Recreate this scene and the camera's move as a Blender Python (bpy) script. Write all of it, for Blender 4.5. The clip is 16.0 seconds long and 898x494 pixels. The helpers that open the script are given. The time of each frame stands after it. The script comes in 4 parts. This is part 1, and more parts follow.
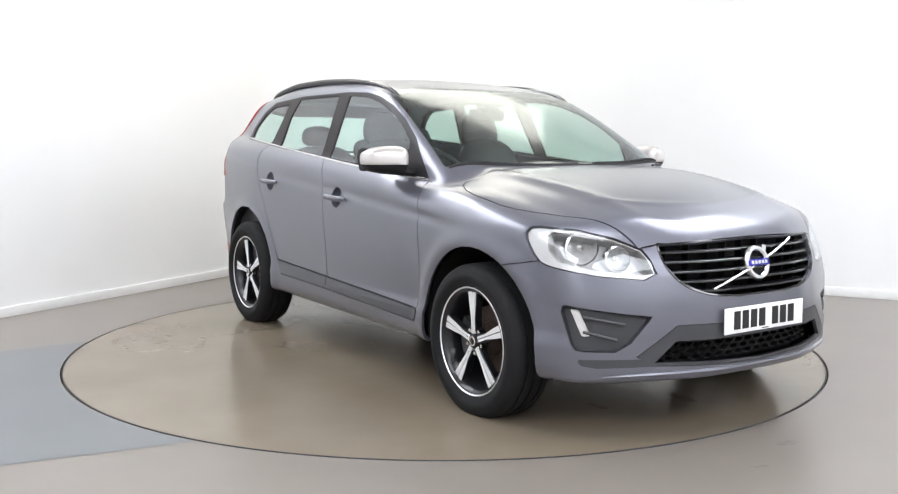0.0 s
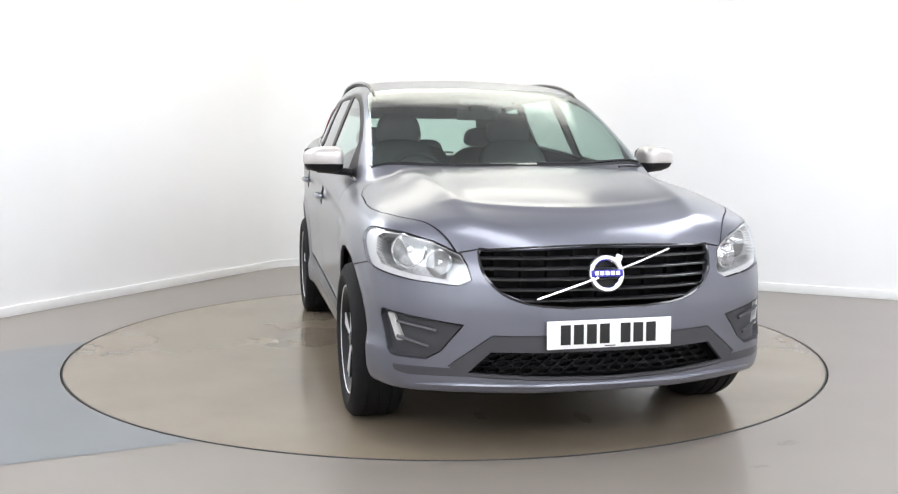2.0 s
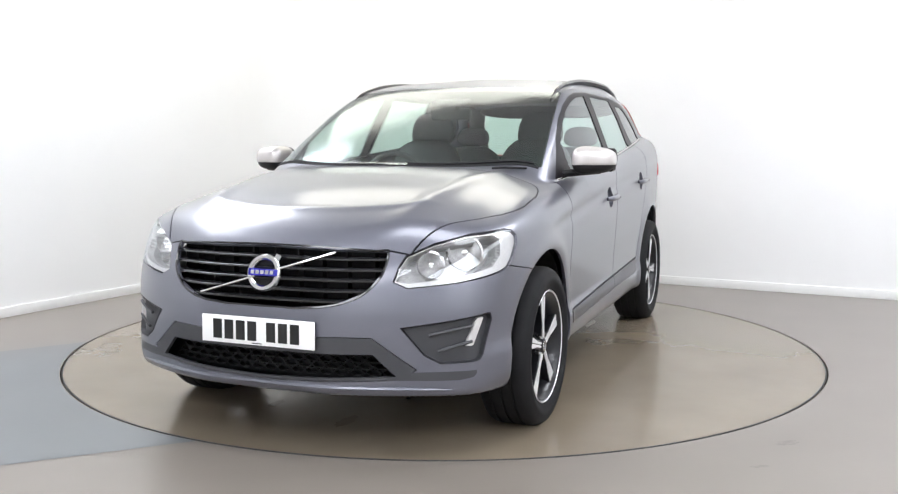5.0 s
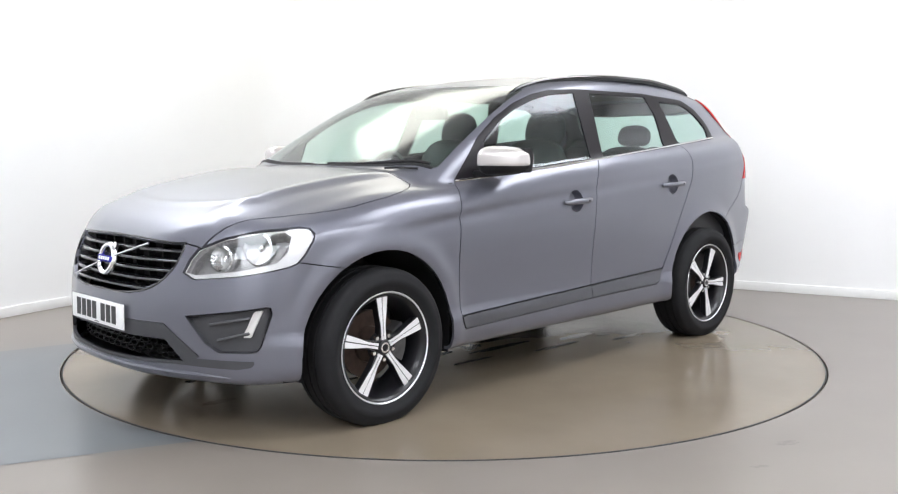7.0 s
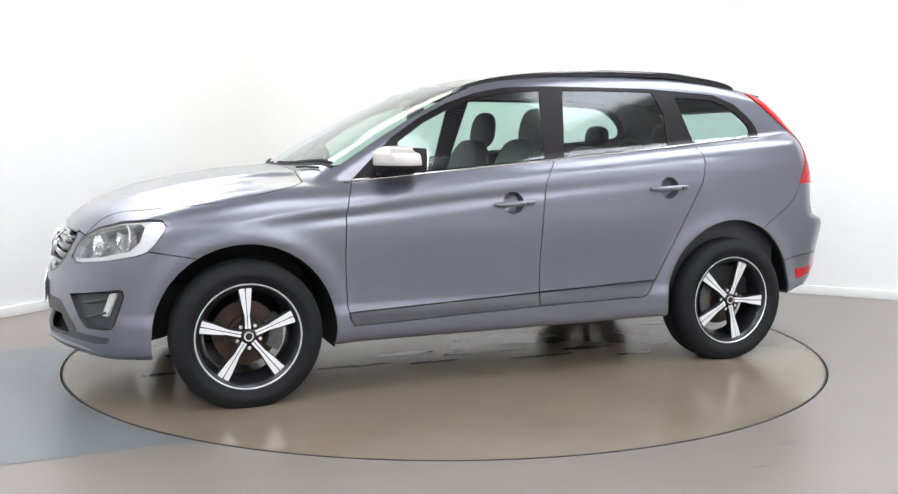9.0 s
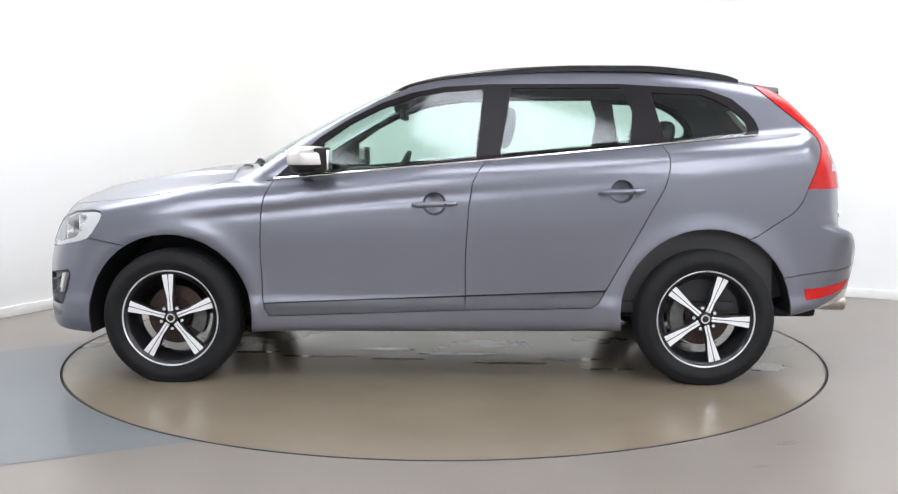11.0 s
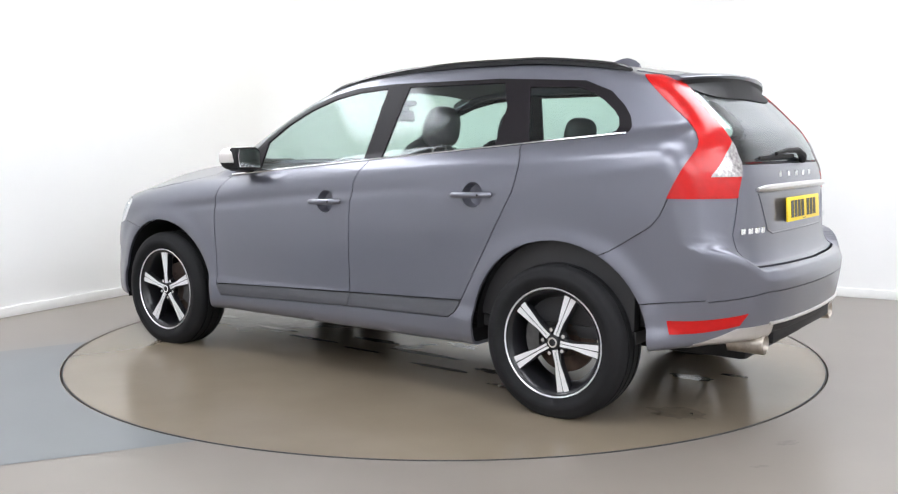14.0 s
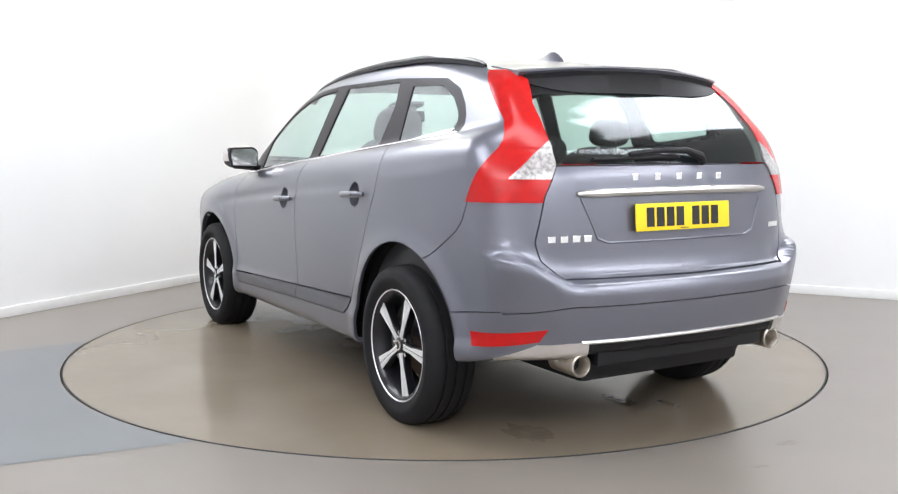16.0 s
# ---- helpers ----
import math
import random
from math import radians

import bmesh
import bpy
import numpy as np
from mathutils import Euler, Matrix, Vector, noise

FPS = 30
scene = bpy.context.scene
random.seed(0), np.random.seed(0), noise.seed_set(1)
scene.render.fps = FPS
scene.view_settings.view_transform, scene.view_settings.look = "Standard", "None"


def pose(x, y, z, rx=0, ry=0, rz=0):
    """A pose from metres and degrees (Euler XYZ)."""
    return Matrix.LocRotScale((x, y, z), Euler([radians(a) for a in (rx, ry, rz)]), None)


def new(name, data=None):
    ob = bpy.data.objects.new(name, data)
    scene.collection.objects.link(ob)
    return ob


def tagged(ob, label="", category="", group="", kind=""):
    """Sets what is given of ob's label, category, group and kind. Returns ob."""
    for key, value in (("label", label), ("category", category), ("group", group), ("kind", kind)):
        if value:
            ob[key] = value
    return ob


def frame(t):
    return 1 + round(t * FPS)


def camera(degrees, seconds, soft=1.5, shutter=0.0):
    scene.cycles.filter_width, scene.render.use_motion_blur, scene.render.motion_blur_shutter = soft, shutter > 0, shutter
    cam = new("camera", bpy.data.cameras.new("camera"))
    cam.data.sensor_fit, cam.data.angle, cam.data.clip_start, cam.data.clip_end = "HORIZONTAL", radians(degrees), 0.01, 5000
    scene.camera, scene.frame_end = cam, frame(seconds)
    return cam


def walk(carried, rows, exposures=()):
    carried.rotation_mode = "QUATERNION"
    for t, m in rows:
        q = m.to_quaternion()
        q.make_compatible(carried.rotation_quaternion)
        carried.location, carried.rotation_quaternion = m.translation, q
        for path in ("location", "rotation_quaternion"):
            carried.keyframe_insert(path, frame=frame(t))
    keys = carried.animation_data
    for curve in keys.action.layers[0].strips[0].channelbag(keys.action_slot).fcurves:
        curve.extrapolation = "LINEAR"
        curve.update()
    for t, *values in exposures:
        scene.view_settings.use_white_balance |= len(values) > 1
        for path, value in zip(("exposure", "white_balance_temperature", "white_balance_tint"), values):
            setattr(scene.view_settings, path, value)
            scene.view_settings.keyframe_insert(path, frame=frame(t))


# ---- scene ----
# The camera stands still; the turntable and the car on it turn.
cam = camera(51.674, 16.0, soft=1.25)
EYE = pose(0, -5.7877, 1.2303, 90 - 6.1902, -0.0608, -0.2414)
walk(cam, [(0.0, EYE), (16.0, EYE)], exposures=[(0.0, 0.0), (16.0, 0.0)])

# Turn of the table in degrees, second by second.
TURN = [(0.0, 0.0), (0.5, -3.42), (1.0, -8.8), (1.5, -14.5), (2.0, -20.58), (2.5, -26.32), (3.0, -32.47), (3.5, -38.14),
        (4.0, -44.27), (4.5, -49.96), (5.125, -57.28), (5.75, -64.59), (6.375, -71.9), (7.0, -79.22), (7.5, -84.79), (8.0, -90.8),
        (8.5, -96.36), (9.0, -102.23), (9.625, -109.36), (10.25, -116.49), (10.875, -123.62), (11.5, -130.75), (12.0, -136.66), (12.5, -142.3),
        (13.0, -148.26), (13.5, -153.91), (14.0, -159.9), (14.5, -165.57), (15.0, -171.59), (15.5, -177.25), (16.0, -183.32)]
HEADING = -56.5
CAR_X, CAR_Y = 0.0135, 0.1395
DISC_R = 2.2495

# ---- world and light ----
world = bpy.data.worlds.new("world")
scene.world = world
world.use_nodes = True
world.node_tree.nodes["Background"].inputs[0].default_value = (0.8, 0.85, 0.9, 1)
world.node_tree.nodes["Background"].inputs[1].default_value = 0.15
LAMP_COOL, LAMP_WARM = 8.3, 3.1


# ---- materials ----
def mat(name, colour, rough=0.5, metal=0.0, vary=0.08, scale=8.0, bump=0.0, bump_scale=60.0, coat=0.0, coat_rough=0.04, emit=0.0, emit_colour=None, spec=0.5,
        rough_vary=0.0):
    m = bpy.data.materials.new(name)
    m.use_nodes = True
    nt = m.node_tree
    b = nt.nodes["Principled BSDF"]
    b.inputs["Roughness"].default_value, b.inputs["Metallic"].default_value = rough, metal
    b.inputs["Coat Weight"].default_value, b.inputs["Coat Roughness"].default_value = coat, coat_rough
    b.inputs["Specular IOR Level"].default_value = spec
    b.inputs["Base Color"].default_value = (*colour, 1)
    co = nt.nodes.new("ShaderNodeTexCoord")
    if vary:
        n1 = nt.nodes.new("ShaderNodeTexNoise")
        n1.inputs["Scale"].default_value, n1.inputs["Detail"].default_value = scale, 6
        nt.links.new(co.outputs["Object"], n1.inputs["Vector"])
        r = nt.nodes.new("ShaderNodeValToRGB")
        r.color_ramp.elements[0].position, r.color_ramp.elements[1].position = 0.3, 0.7
        r.color_ramp.elements[0].color = (*[c * (1 - vary) for c in colour], 1)
        r.color_ramp.elements[1].color = (*[min(1, c * (1 + vary)) for c in colour], 1)
        nt.links.new(n1.outputs["Fac"], r.inputs["Fac"])
        nt.links.new(r.outputs["Color"], b.inputs["Base Color"])
    if rough_vary:
        n3 = nt.nodes.new("ShaderNodeTexNoise")
        n3.inputs["Scale"].default_value, n3.inputs["Detail"].default_value = scale * 0.6, 8
        nt.links.new(co.outputs["Object"], n3.inputs["Vector"])
        mr = nt.nodes.new("ShaderNodeMapRange")
        mr.interpolation_type = "SMOOTHSTEP"
        mr.inputs["From Min"].default_value, mr.inputs["From Max"].default_value = 0.3, 0.7
        mr.inputs["To Min"].default_value, mr.inputs["To Max"].default_value = rough - rough_vary, rough + rough_vary
        nt.links.new(n3.outputs["Fac"], mr.inputs["Value"])
        nt.links.new(mr.outputs["Result"], b.inputs["Roughness"])
    if bump:
        n2 = nt.nodes.new("ShaderNodeTexNoise")
        n2.inputs["Scale"].default_value, n2.inputs["Detail"].default_value = bump_scale, 4
        nt.links.new(co.outputs["Object"], n2.inputs["Vector"])
        bp = nt.nodes.new("ShaderNodeBump")
        bp.inputs["Strength"].default_value, bp.inputs["Distance"].default_value = bump, 0.002
        nt.links.new(n2.outputs["Fac"], bp.inputs["Height"])
        nt.links.new(bp.outputs["Normal"], b.inputs["Normal"])
    if emit:
        b.inputs["Emission Color"].default_value = (*(emit_colour or colour), 1)
        b.inputs["Emission Strength"].default_value = emit
    return m


def glass_mat(name, colour, rough=0.0, clear=0.8):
    """Thin glazing: tinted see-through film with a mirror gloss by Fresnel."""
    m = bpy.data.materials.new(name)
    m.use_nodes = True
    nt = m.node_tree
    nt.nodes.remove(nt.nodes["Principled BSDF"])
    out = nt.nodes["Material Output"]
    tr = nt.nodes.new("ShaderNodeBsdfTransparent")
    tr.inputs[0].default_value = (*colour, 1)
    gl = nt.nodes.new("ShaderNodeBsdfGlossy")
    gl.inputs["Roughness"].default_value = rough
    gl.inputs["Color"].default_value = (0.95, 0.98, 1, 1)
    lw = nt.nodes.new("ShaderNodeLayerWeight")
    lw.inputs["Blend"].default_value = 0.5
    pw = nt.nodes.new("ShaderNodeMath")
    pw.operation = "POWER"
    pw.inputs[1].default_value = 4.0
    nt.links.new(lw.outputs["Facing"], pw.inputs[0])
    fr = nt.nodes.new("ShaderNodeMapRange")
    fr.inputs["To Min"].default_value, fr.inputs["To Max"].default_value = 0.055, 1.0
    nt.links.new(pw.outputs[0], fr.inputs["Value"])
    mx = nt.nodes.new("ShaderNodeMixShader")
    nt.links.new(fr.outputs[0], mx.inputs[0])
    nt.links.new(tr.outputs[0], mx.inputs[1])
    nt.links.new(gl.outputs[0], mx.inputs[2])
    nt.links.new(mx.outputs[0], out.inputs["Surface"])
    return m


WALL = mat("white_wall_paint", (0.81, 0.81, 0.805), 0.6, vary=0.012, scale=1.5, bump=0.05, bump_scale=120)
SKIRT = mat("skirting_paint", (0.8, 0.8, 0.79), 0.4, vary=0.02)
FLOOR = mat("resin_floor", (0.190, 0.167, 0.146), 0.30, vary=0.05, scale=1.6, bump=0.02, bump_scale=25)
# bluish grey of daylight reflected on the floor, put into the colour
FLOOR_SHEEN = mat("painted_floor_sheen", (0.135, 0.145, 0.152), 0.30, vary=0.06, scale=2)
DISC = mat("turntable_resin", (0.195, 0.160, 0.118), 0.21, spec=0.65, vary=0.08, scale=1.7, bump=0.10, bump_scale=9, rough_vary=0.04)
GAP = mat("dark_gap", (0.015, 0.014, 0.013), 0.7)
CEIL = mat("ceiling_paint", (0.8, 0.8, 0.8), 0.7, vary=0.02)
LAMPFRAME = mat("lamp_frame", (0.7, 0.7, 0.7), 0.4)
GLOW = mat("lamp_diffuser", (0.9, 0.9, 0.9), 0.5, vary=0, emit=LAMP_COOL, emit_colour=(0.93, 0.96, 1.03))
GLOWW = mat("warm_lamp_diffuser", (0.9, 0.9, 0.9), 0.5, vary=0, emit=LAMP_WARM, emit_colour=(1.0, 0.98, 0.86))
PAINT = mat("grey_metallic_paint", (0.143, 0.147, 0.178), 0.34, 0.55, vary=0.05, scale=900, coat=0.8, coat_rough=0.16)
PLASTIC = mat("dark_grey_plastic", (0.042, 0.043, 0.048), 0.45, vary=0.06, bump=0.1, bump_scale=400)
BLACK = mat("black_plastic", (0.009, 0.009, 0.010), 0.55, spec=0.3, vary=0.1)
GLOSSBLACK = mat("gloss_black_trim", (0.012, 0.012, 0.014), 0.12, vary=0.0, coat=0.5)
MOULDING = mat("dark_sill_moulding", (0.07, 0.071, 0.08), 0.32, 0.2, vary=0.04, scale=60)
PILLAR = mat("dark_pillar_film", (0.010, 0.008, 0.010), 0.35, spec=0.15, vary=0.03)
CHROME = mat("chrome", (0.85, 0.85, 0.85), 0.12, 1.0, vary=0.0)
SILVER = mat("satin_silver", (0.72, 0.70, 0.68), 0.28, 1.0, vary=0.03, scale=30)
MIRRORCAP = mat("silver_mirror_cap", (0.58, 0.55, 0.53), 0.3, 0.4, vary=0.02, coat=0.5)
GLASS = glass_mat("window_glass", (0.70, 0.85, 0.80), 0.10)
SCREEN = glass_mat("windscreen_glass", (0.70, 0.83, 0.77), 0.14)
LAMPGLASS = glass_mat("lamp_lens", (0.95, 0.96, 0.97))
RED = mat("red_lamp_lens", (0.44, 0.006, 0.006), 0.22, spec=0.35, vary=0.10, scale=25)

BEZEL = mat("lamp_bezel_grey", (0.34, 0.335, 0.33), 0.3, 0.6, vary=0.2, scale=60)
SURROUND = mat("lamp_surround_silver", (0.62, 0.61, 0.60), 0.3, 0.35, vary=0.05, scale=40)
CLEARLENS = mat("clear_lamp_lens", (0.36, 0.34, 0.335), 0.25, 0.3, vary=0.5, scale=60, coat=0.5)
TYRE = mat("tyre_rubber", (0.009, 0.009, 0.010), 0.75, spec=0.25, vary=0.15, scale=12, bump=0.15, bump_scale=90)
RIMBLACK = mat("wheel_black", (0.009, 0.009, 0.011), 0.32, 0.1, vary=0.05, spec=0.35, coat=0.25)
RIMCUT = mat("machined_alloy", (0.80, 0.80, 0.81), 0.3, 0.35, vary=0.03, scale=80)
RUST = mat("brake_disc_iron", (0.055, 0.034, 0.025), 0.5, 0.4, vary=0.3, scale=25)
STEEL = mat("brake_caliper_steel", (0.10, 0.10, 0.10), 0.45, 0.6, vary=0.2, scale=25)
EXHAUST = mat("dull_exhaust_steel", (0.42, 0.38, 0.33), 0.35, 0.9, vary=0.15, scale=40)
PLATE_W = mat("white_number_plate", (0.85, 0.85, 0.84), 0.35, vary=0.02)
PLATE_Y = mat("yellow_number_plate", (0.85, 0.60, 0.01), 0.35, vary=0.02)
INK = mat("plate_ink", (0.012, 0.012, 0.012), 0.4, vary=0)
BLUE = mat("blue_enamel", (0.03, 0.03, 0.30), 0.25, vary=0)
SEAT = mat("charcoal_seat_leather", (0.02, 0.02, 0.022), 0.5, vary=0.1, bump=0.2, bump_scale=200)
DASH = mat("dark_dashboard", (0.025, 0.025, 0.027), 0.5, vary=0.08)
LINING = mat("grey_lining", (0.13, 0.125, 0.115), 0.85, vary=0.05)


# ---- mesh helpers ----
def ob_from(name, bm, material, parent=None, label="", smooth=True, m=None):
    me = bpy.data.meshes.new(name)
    bm.normal_update()
    bm.to_mesh(me)
    bm.free()
    if smooth:
        me.shade_smooth()
        me.set_sharp_from_angle(angle=radians(40))
    me.materials.append(material)
    ob = new(name, me)
    if parent is not None:
        ob.parent = parent
    if m is not None:
        ob.matrix_basis = m
    if label:
        tagged(ob, label)
    return ob


def part(name, bm, material, parent, label="", smooth=True, m=None):
    return ob_from(name, bm, material, parent, label, smooth, m)


def box(bm, x0, x1, y0, y1, z0, z1, bevel=0.0, seg=2):
    r = bmesh.ops.create_cube(bm, size=1)
    for v in r["verts"]:
        v.co = Vector(((x0 + x1) / 2 + v.co.x * (x1 - x0), (y0 + y1) / 2 + v.co.y * (y1 - y0), (z0 + z1) / 2 + v.co.z * (z1 - z0)))
    if bevel:
        es = list({e for v in r["verts"] for e in v.link_edges})
        bmesh.ops.bevel(bm, geom=es, offset=bevel, segments=seg, affect="EDGES", profile=0.6)
    return r["verts"]


def lathe(bm, profile, seg=48, axis="y"):
    """Turns a profile of (radius, along) round an axis through the origin."""
    rings = []
    for r, a in profile:
        ring = []
        for k in range(seg):
            w = 2 * math.pi * k / seg
            c, s = r * math.cos(w), r * math.sin(w)
            ring.append(bm.verts.new({"y": (c, a, s), "x": (a, c, s), "z": (c, s, a)}[axis]))
        rings.append(ring)
    for p, q in zip(rings, rings[1:]):
        for k in range(seg):
            bm.faces.new((p[k], p[(k + 1) % seg], q[(k + 1) % seg], q[k]))
    bmesh.ops.recalc_face_normals(bm, faces=bm.faces[:])
    return rings


def prism(bm, poly, to3, d0, d1):
    """A polygon of 2D points pushed from depth d0 to d1; to3(u, v, d) places it."""
    a = [bm.verts.new(to3(u, v, d0)) for u, v in poly]
    b = [bm.verts.new(to3(u, v, d1)) for u, v in poly]
    n = len(poly)
    bm.faces.new(a)
    bm.faces.new(b[::-1])
    for k in range(n):
        bm.faces.new((a[k], b[k], b[(k + 1) % n], a[(k + 1) % n]))
    bmesh.ops.recalc_face_normals(bm, faces=bm.faces[:])


def tube(bm, pts, radius, seg=10, flat=1.0):
    """A round or flattened bar along a line of points."""
    rings = []
    pts = [Vector(p) for p in pts]
    for i, p in enumerate(pts):
        d = (pts[min(i + 1, len(pts) - 1)] - pts[max(i - 1, 0)]).normalized()
        s = d.cross(Vector((0, 0, 1)))
        s = s.normalized() if s.length > 1e-4 else Vector((1, 0, 0))
        u = s.cross(d)
        r = radius[i] if isinstance(radius, (list, tuple)) else radius
        rings.append([bm.verts.new(p + s * r * math.cos(2 * math.pi * k / seg) + u * r * flat * math.sin(2 * math.pi * k / seg)) for k in range(seg)])
    for a, b in zip(rings, rings[1:]):
        for k in range(seg):
            bm.faces.new((a[k], a[(k + 1) % seg], b[(k + 1) % seg], b[k]))
    bm.faces.new(rings[0][::-1])
    bm.faces.new(rings[-1])
    bmesh.ops.recalc_face_normals(bm, faces=bm.faces[:])


# ---- the room: a rectangular studio, one corner behind the car ----
CORNER = Vector((-1.393, 4.291, 0))
ROOM = Matrix.Translation(CORNER) @ Matrix.Rotation(radians(-28.1), 4, "Z")
LEN_A, LEN_B, HIGH = 9.8, 11.6, 3.6


WEST = ROOM @ Matrix.Rotation(radians(0.85), 4, "Z")


def room_slab(name, x0, x1, y0, y1, z0, z1, material, label, kind="structure", bevel=0.0):
    bm = bmesh.new()
    box(bm, x0, x1, y0, y1, z0, z1, bevel)
    ob = ob_from(name, bm, material, smooth=False, m=(WEST if name == "wall_west" else ROOM).copy())
    return tagged(ob, label, name.split("_")[0], kind=kind)


room_slab("wall_north", -0.2, LEN_A + 0.2, 0, 0.2, 0, HIGH, WALL, "plain white painted studio wall behind the turntable")
room_slab("wall_west", -0.2, 0, -LEN_B, 0, 0, HIGH, WALL, "plain white painted studio side wall")
room_slab("wall_east", LEN_A, LEN_A + 0.2, -LEN_B, 0, 0, HIGH, WALL, "plain white painted studio side wall")
room_slab("wall_south", -0.2, LEN_A + 0.2, -LEN_B - 0.2, -LEN_B, 0, HIGH, WALL, "plain white painted studio end wall")
bm = bmesh.new()
COVE = 1.0
LEAN = math.tan(radians(0.85))
arc = [(COVE - COVE * math.cos(radians(q)) + LEAN * (1 - q / 90) * (COVE - COVE * math.sin(radians(q))), -COVE + COVE * math.sin(radians(q))) for q in range(0, 91, 3)]
va = [bm.verts.new((x, y, 0)) for x, y in arc]
vb = [bm.verts.new((x, y, HIGH)) for x, y in arc]
for k in range(len(arc) - 1):
    bm.faces.new((va[k], va[k + 1], vb[k + 1], vb[k]))
bmesh.ops.recalc_face_normals(bm, faces=bm.faces[:])
tagged(ob_from("wall_corner", bm, WALL, m=ROOM.copy()), "smoothly rounded white inner corner of the studio", "wall", kind="structure")
bm = bmesh.new()
rows = []
for q in range(0, 91, 3):
    rows.append([bm.verts.new((COVE - r * math.cos(radians(q)) + LEAN * (1 - q / 90) * (COVE - r * math.sin(radians(q))), -COVE + r * math.sin(radians(q)), z)) for r, z in ((COVE - 0.001, 0.075), (COVE - 0.013, 0.075), (COVE - 0.016, 0.072), (COVE - 0.016, 0.0))])
for p, q in zip(rows, rows[1:]):
    for k in range(3):
        bm.faces.new((p[k], p[k + 1], q[k + 1], q[k]))
bmesh.ops.recalc_face_normals(bm, faces=bm.faces[:])
tagged(ob_from("baseboard", bm, SKIRT, m=ROOM.copy()), "low white skirting board round the curved corner", "skirting", kind="structure")
room_slab("ceiling", -0.2, LEN_A + 0.2, -LEN_B - 0.2, 0.2, HIGH, HIGH + 0.15, CEIL, "white studio ceiling with long light panels")


def skirting(name, x0, x1, y0, y1, at):
    bm = bmesh.new()
    box(bm, x0, x1, y0, y1, 0, 0.075, 0.004, 2)
    tagged(ob_from(name, bm, SKIRT, m=at.copy()), "low white painted skirting board along the wall", "skirting", kind="structure")


skirting("baseboard", 1.0, LEN_A, -0.016, 0.0, ROOM)
skirting("baseboard", 0.0, 0.016, -LEN_B, -1.0, WEST)

# floor with a round hole for the turntable
bm = bmesh.new()
inner, outer = [], []
SEG = 180
for k in range(SEG):
    w = 2 * math.pi * k / SEG
    inner.append(bm.verts.new(((DISC_R + 0.007) * math.cos(w), (DISC_R + 0.007) * math.sin(w), 0)))
    outer.append(bm.verts.new((14 * math.cos(w), 14 * math.sin(w), 0)))
low = [bm.verts.new((v.co.x, v.co.y, -0.08)) for v in inner]
for k in range(SEG):
    j = (k + 1) % SEG
    bm.faces.new((inner[k], outer[k], outer[j], inner[j]))
    bm.faces.new((inner[k], inner[j], low[j], low[k]))
tagged(ob_from("floor", bm, FLOOR, smooth=False), "beige grey semi-gloss resin studio floor", "floor", kind="structure")
bm = bmesh.new()
box(bm, -3, 3, -3, 3, -0.16, -0.08)
tagged(ob_from("pit_base", bm, GAP, smooth=False), "dark shallow pit under the turntable", "pit", kind="structure")


def patch():
    """Daylight's reflection painted as a bluish grey strip, wall to the table's rim."""
    bm = bmesh.new()
    far = Vector((-2.675, -0.302, 0)), Vector((-2.26, -0.02, 0))
    near = Vector((-1.724, -2.298, 0)), Vector((-1.040, -1.996, 0))
    r = DISC_R + 0.012
    a0 = math.atan2(far[1].y, far[1].x) % (2 * math.pi)
    a1 = math.atan2(near[1].y, near[1].x) % (2 * math.pi)
    rim = [Vector((r * math.cos(a0 + (a1 - a0) * k / 40), r * math.sin(a0 + (a1 - a0) * k / 40), 0.0015)) for k in range(41)]
    d0, d1 = (far[0] - far[1]).normalized(), (near[0] - near[1]).normalized()
    out = [rim[0] + d0 * 1.2, rim[-1] + d1 * 3.2]
    bm.faces.new([bm.verts.new(p) for p in rim] + [bm.verts.new((out[1].x, out[1].y, 0.0015)), bm.verts.new((out[0].x - 1.2, out[0].y - 0.6, 0.0015)), bm.verts.new((out[0].x, out[0].y, 0.0015))])
    bmesh.ops.triangulate(bm, faces=bm.faces[:])
    bmesh.ops.recalc_face_normals(bm, faces=bm.faces[:])
    tagged(ob_from("floor_sheen_patch", bm, FLOOR_SHEEN, smooth=False), "bluish grey daylight reflection painted on the floor beside the turntable", "floor", kind="structure")


patch()


def ceiling_light(x, y, w, l, glow, turn=0):
    root = new("ceiling_light")
    root.matrix_basis = ROOM @ pose(x, y, HIGH, 0, 0, turn)
    bm = bmesh.new()
    for s in (-1, 1):
        box(bm, s * w / 2 - 0.03, s * w / 2 + 0.03, -l / 2 - 0.03, l / 2 + 0.03, -0.07, 0)
        box(bm, -w / 2 + 0.03, w / 2 - 0.03, s * l / 2 - 0.03, s * l / 2 + 0.03, -0.07, 0)
    part("frame", bm, LAMPFRAME, root, smooth=False)
    bm = bmesh.new()
    box(bm, -w / 2 + 0.03, w / 2 - 0.03, -l / 2 + 0.03, l / 2 - 0.03, -0.05, -0.03)
    part("diffuser", bm, glow, root, "glowing white light panel", smooth=False)
    return tagged(root, "large flat glowing ceiling light panel", "ceiling light", group="ceiling lights")


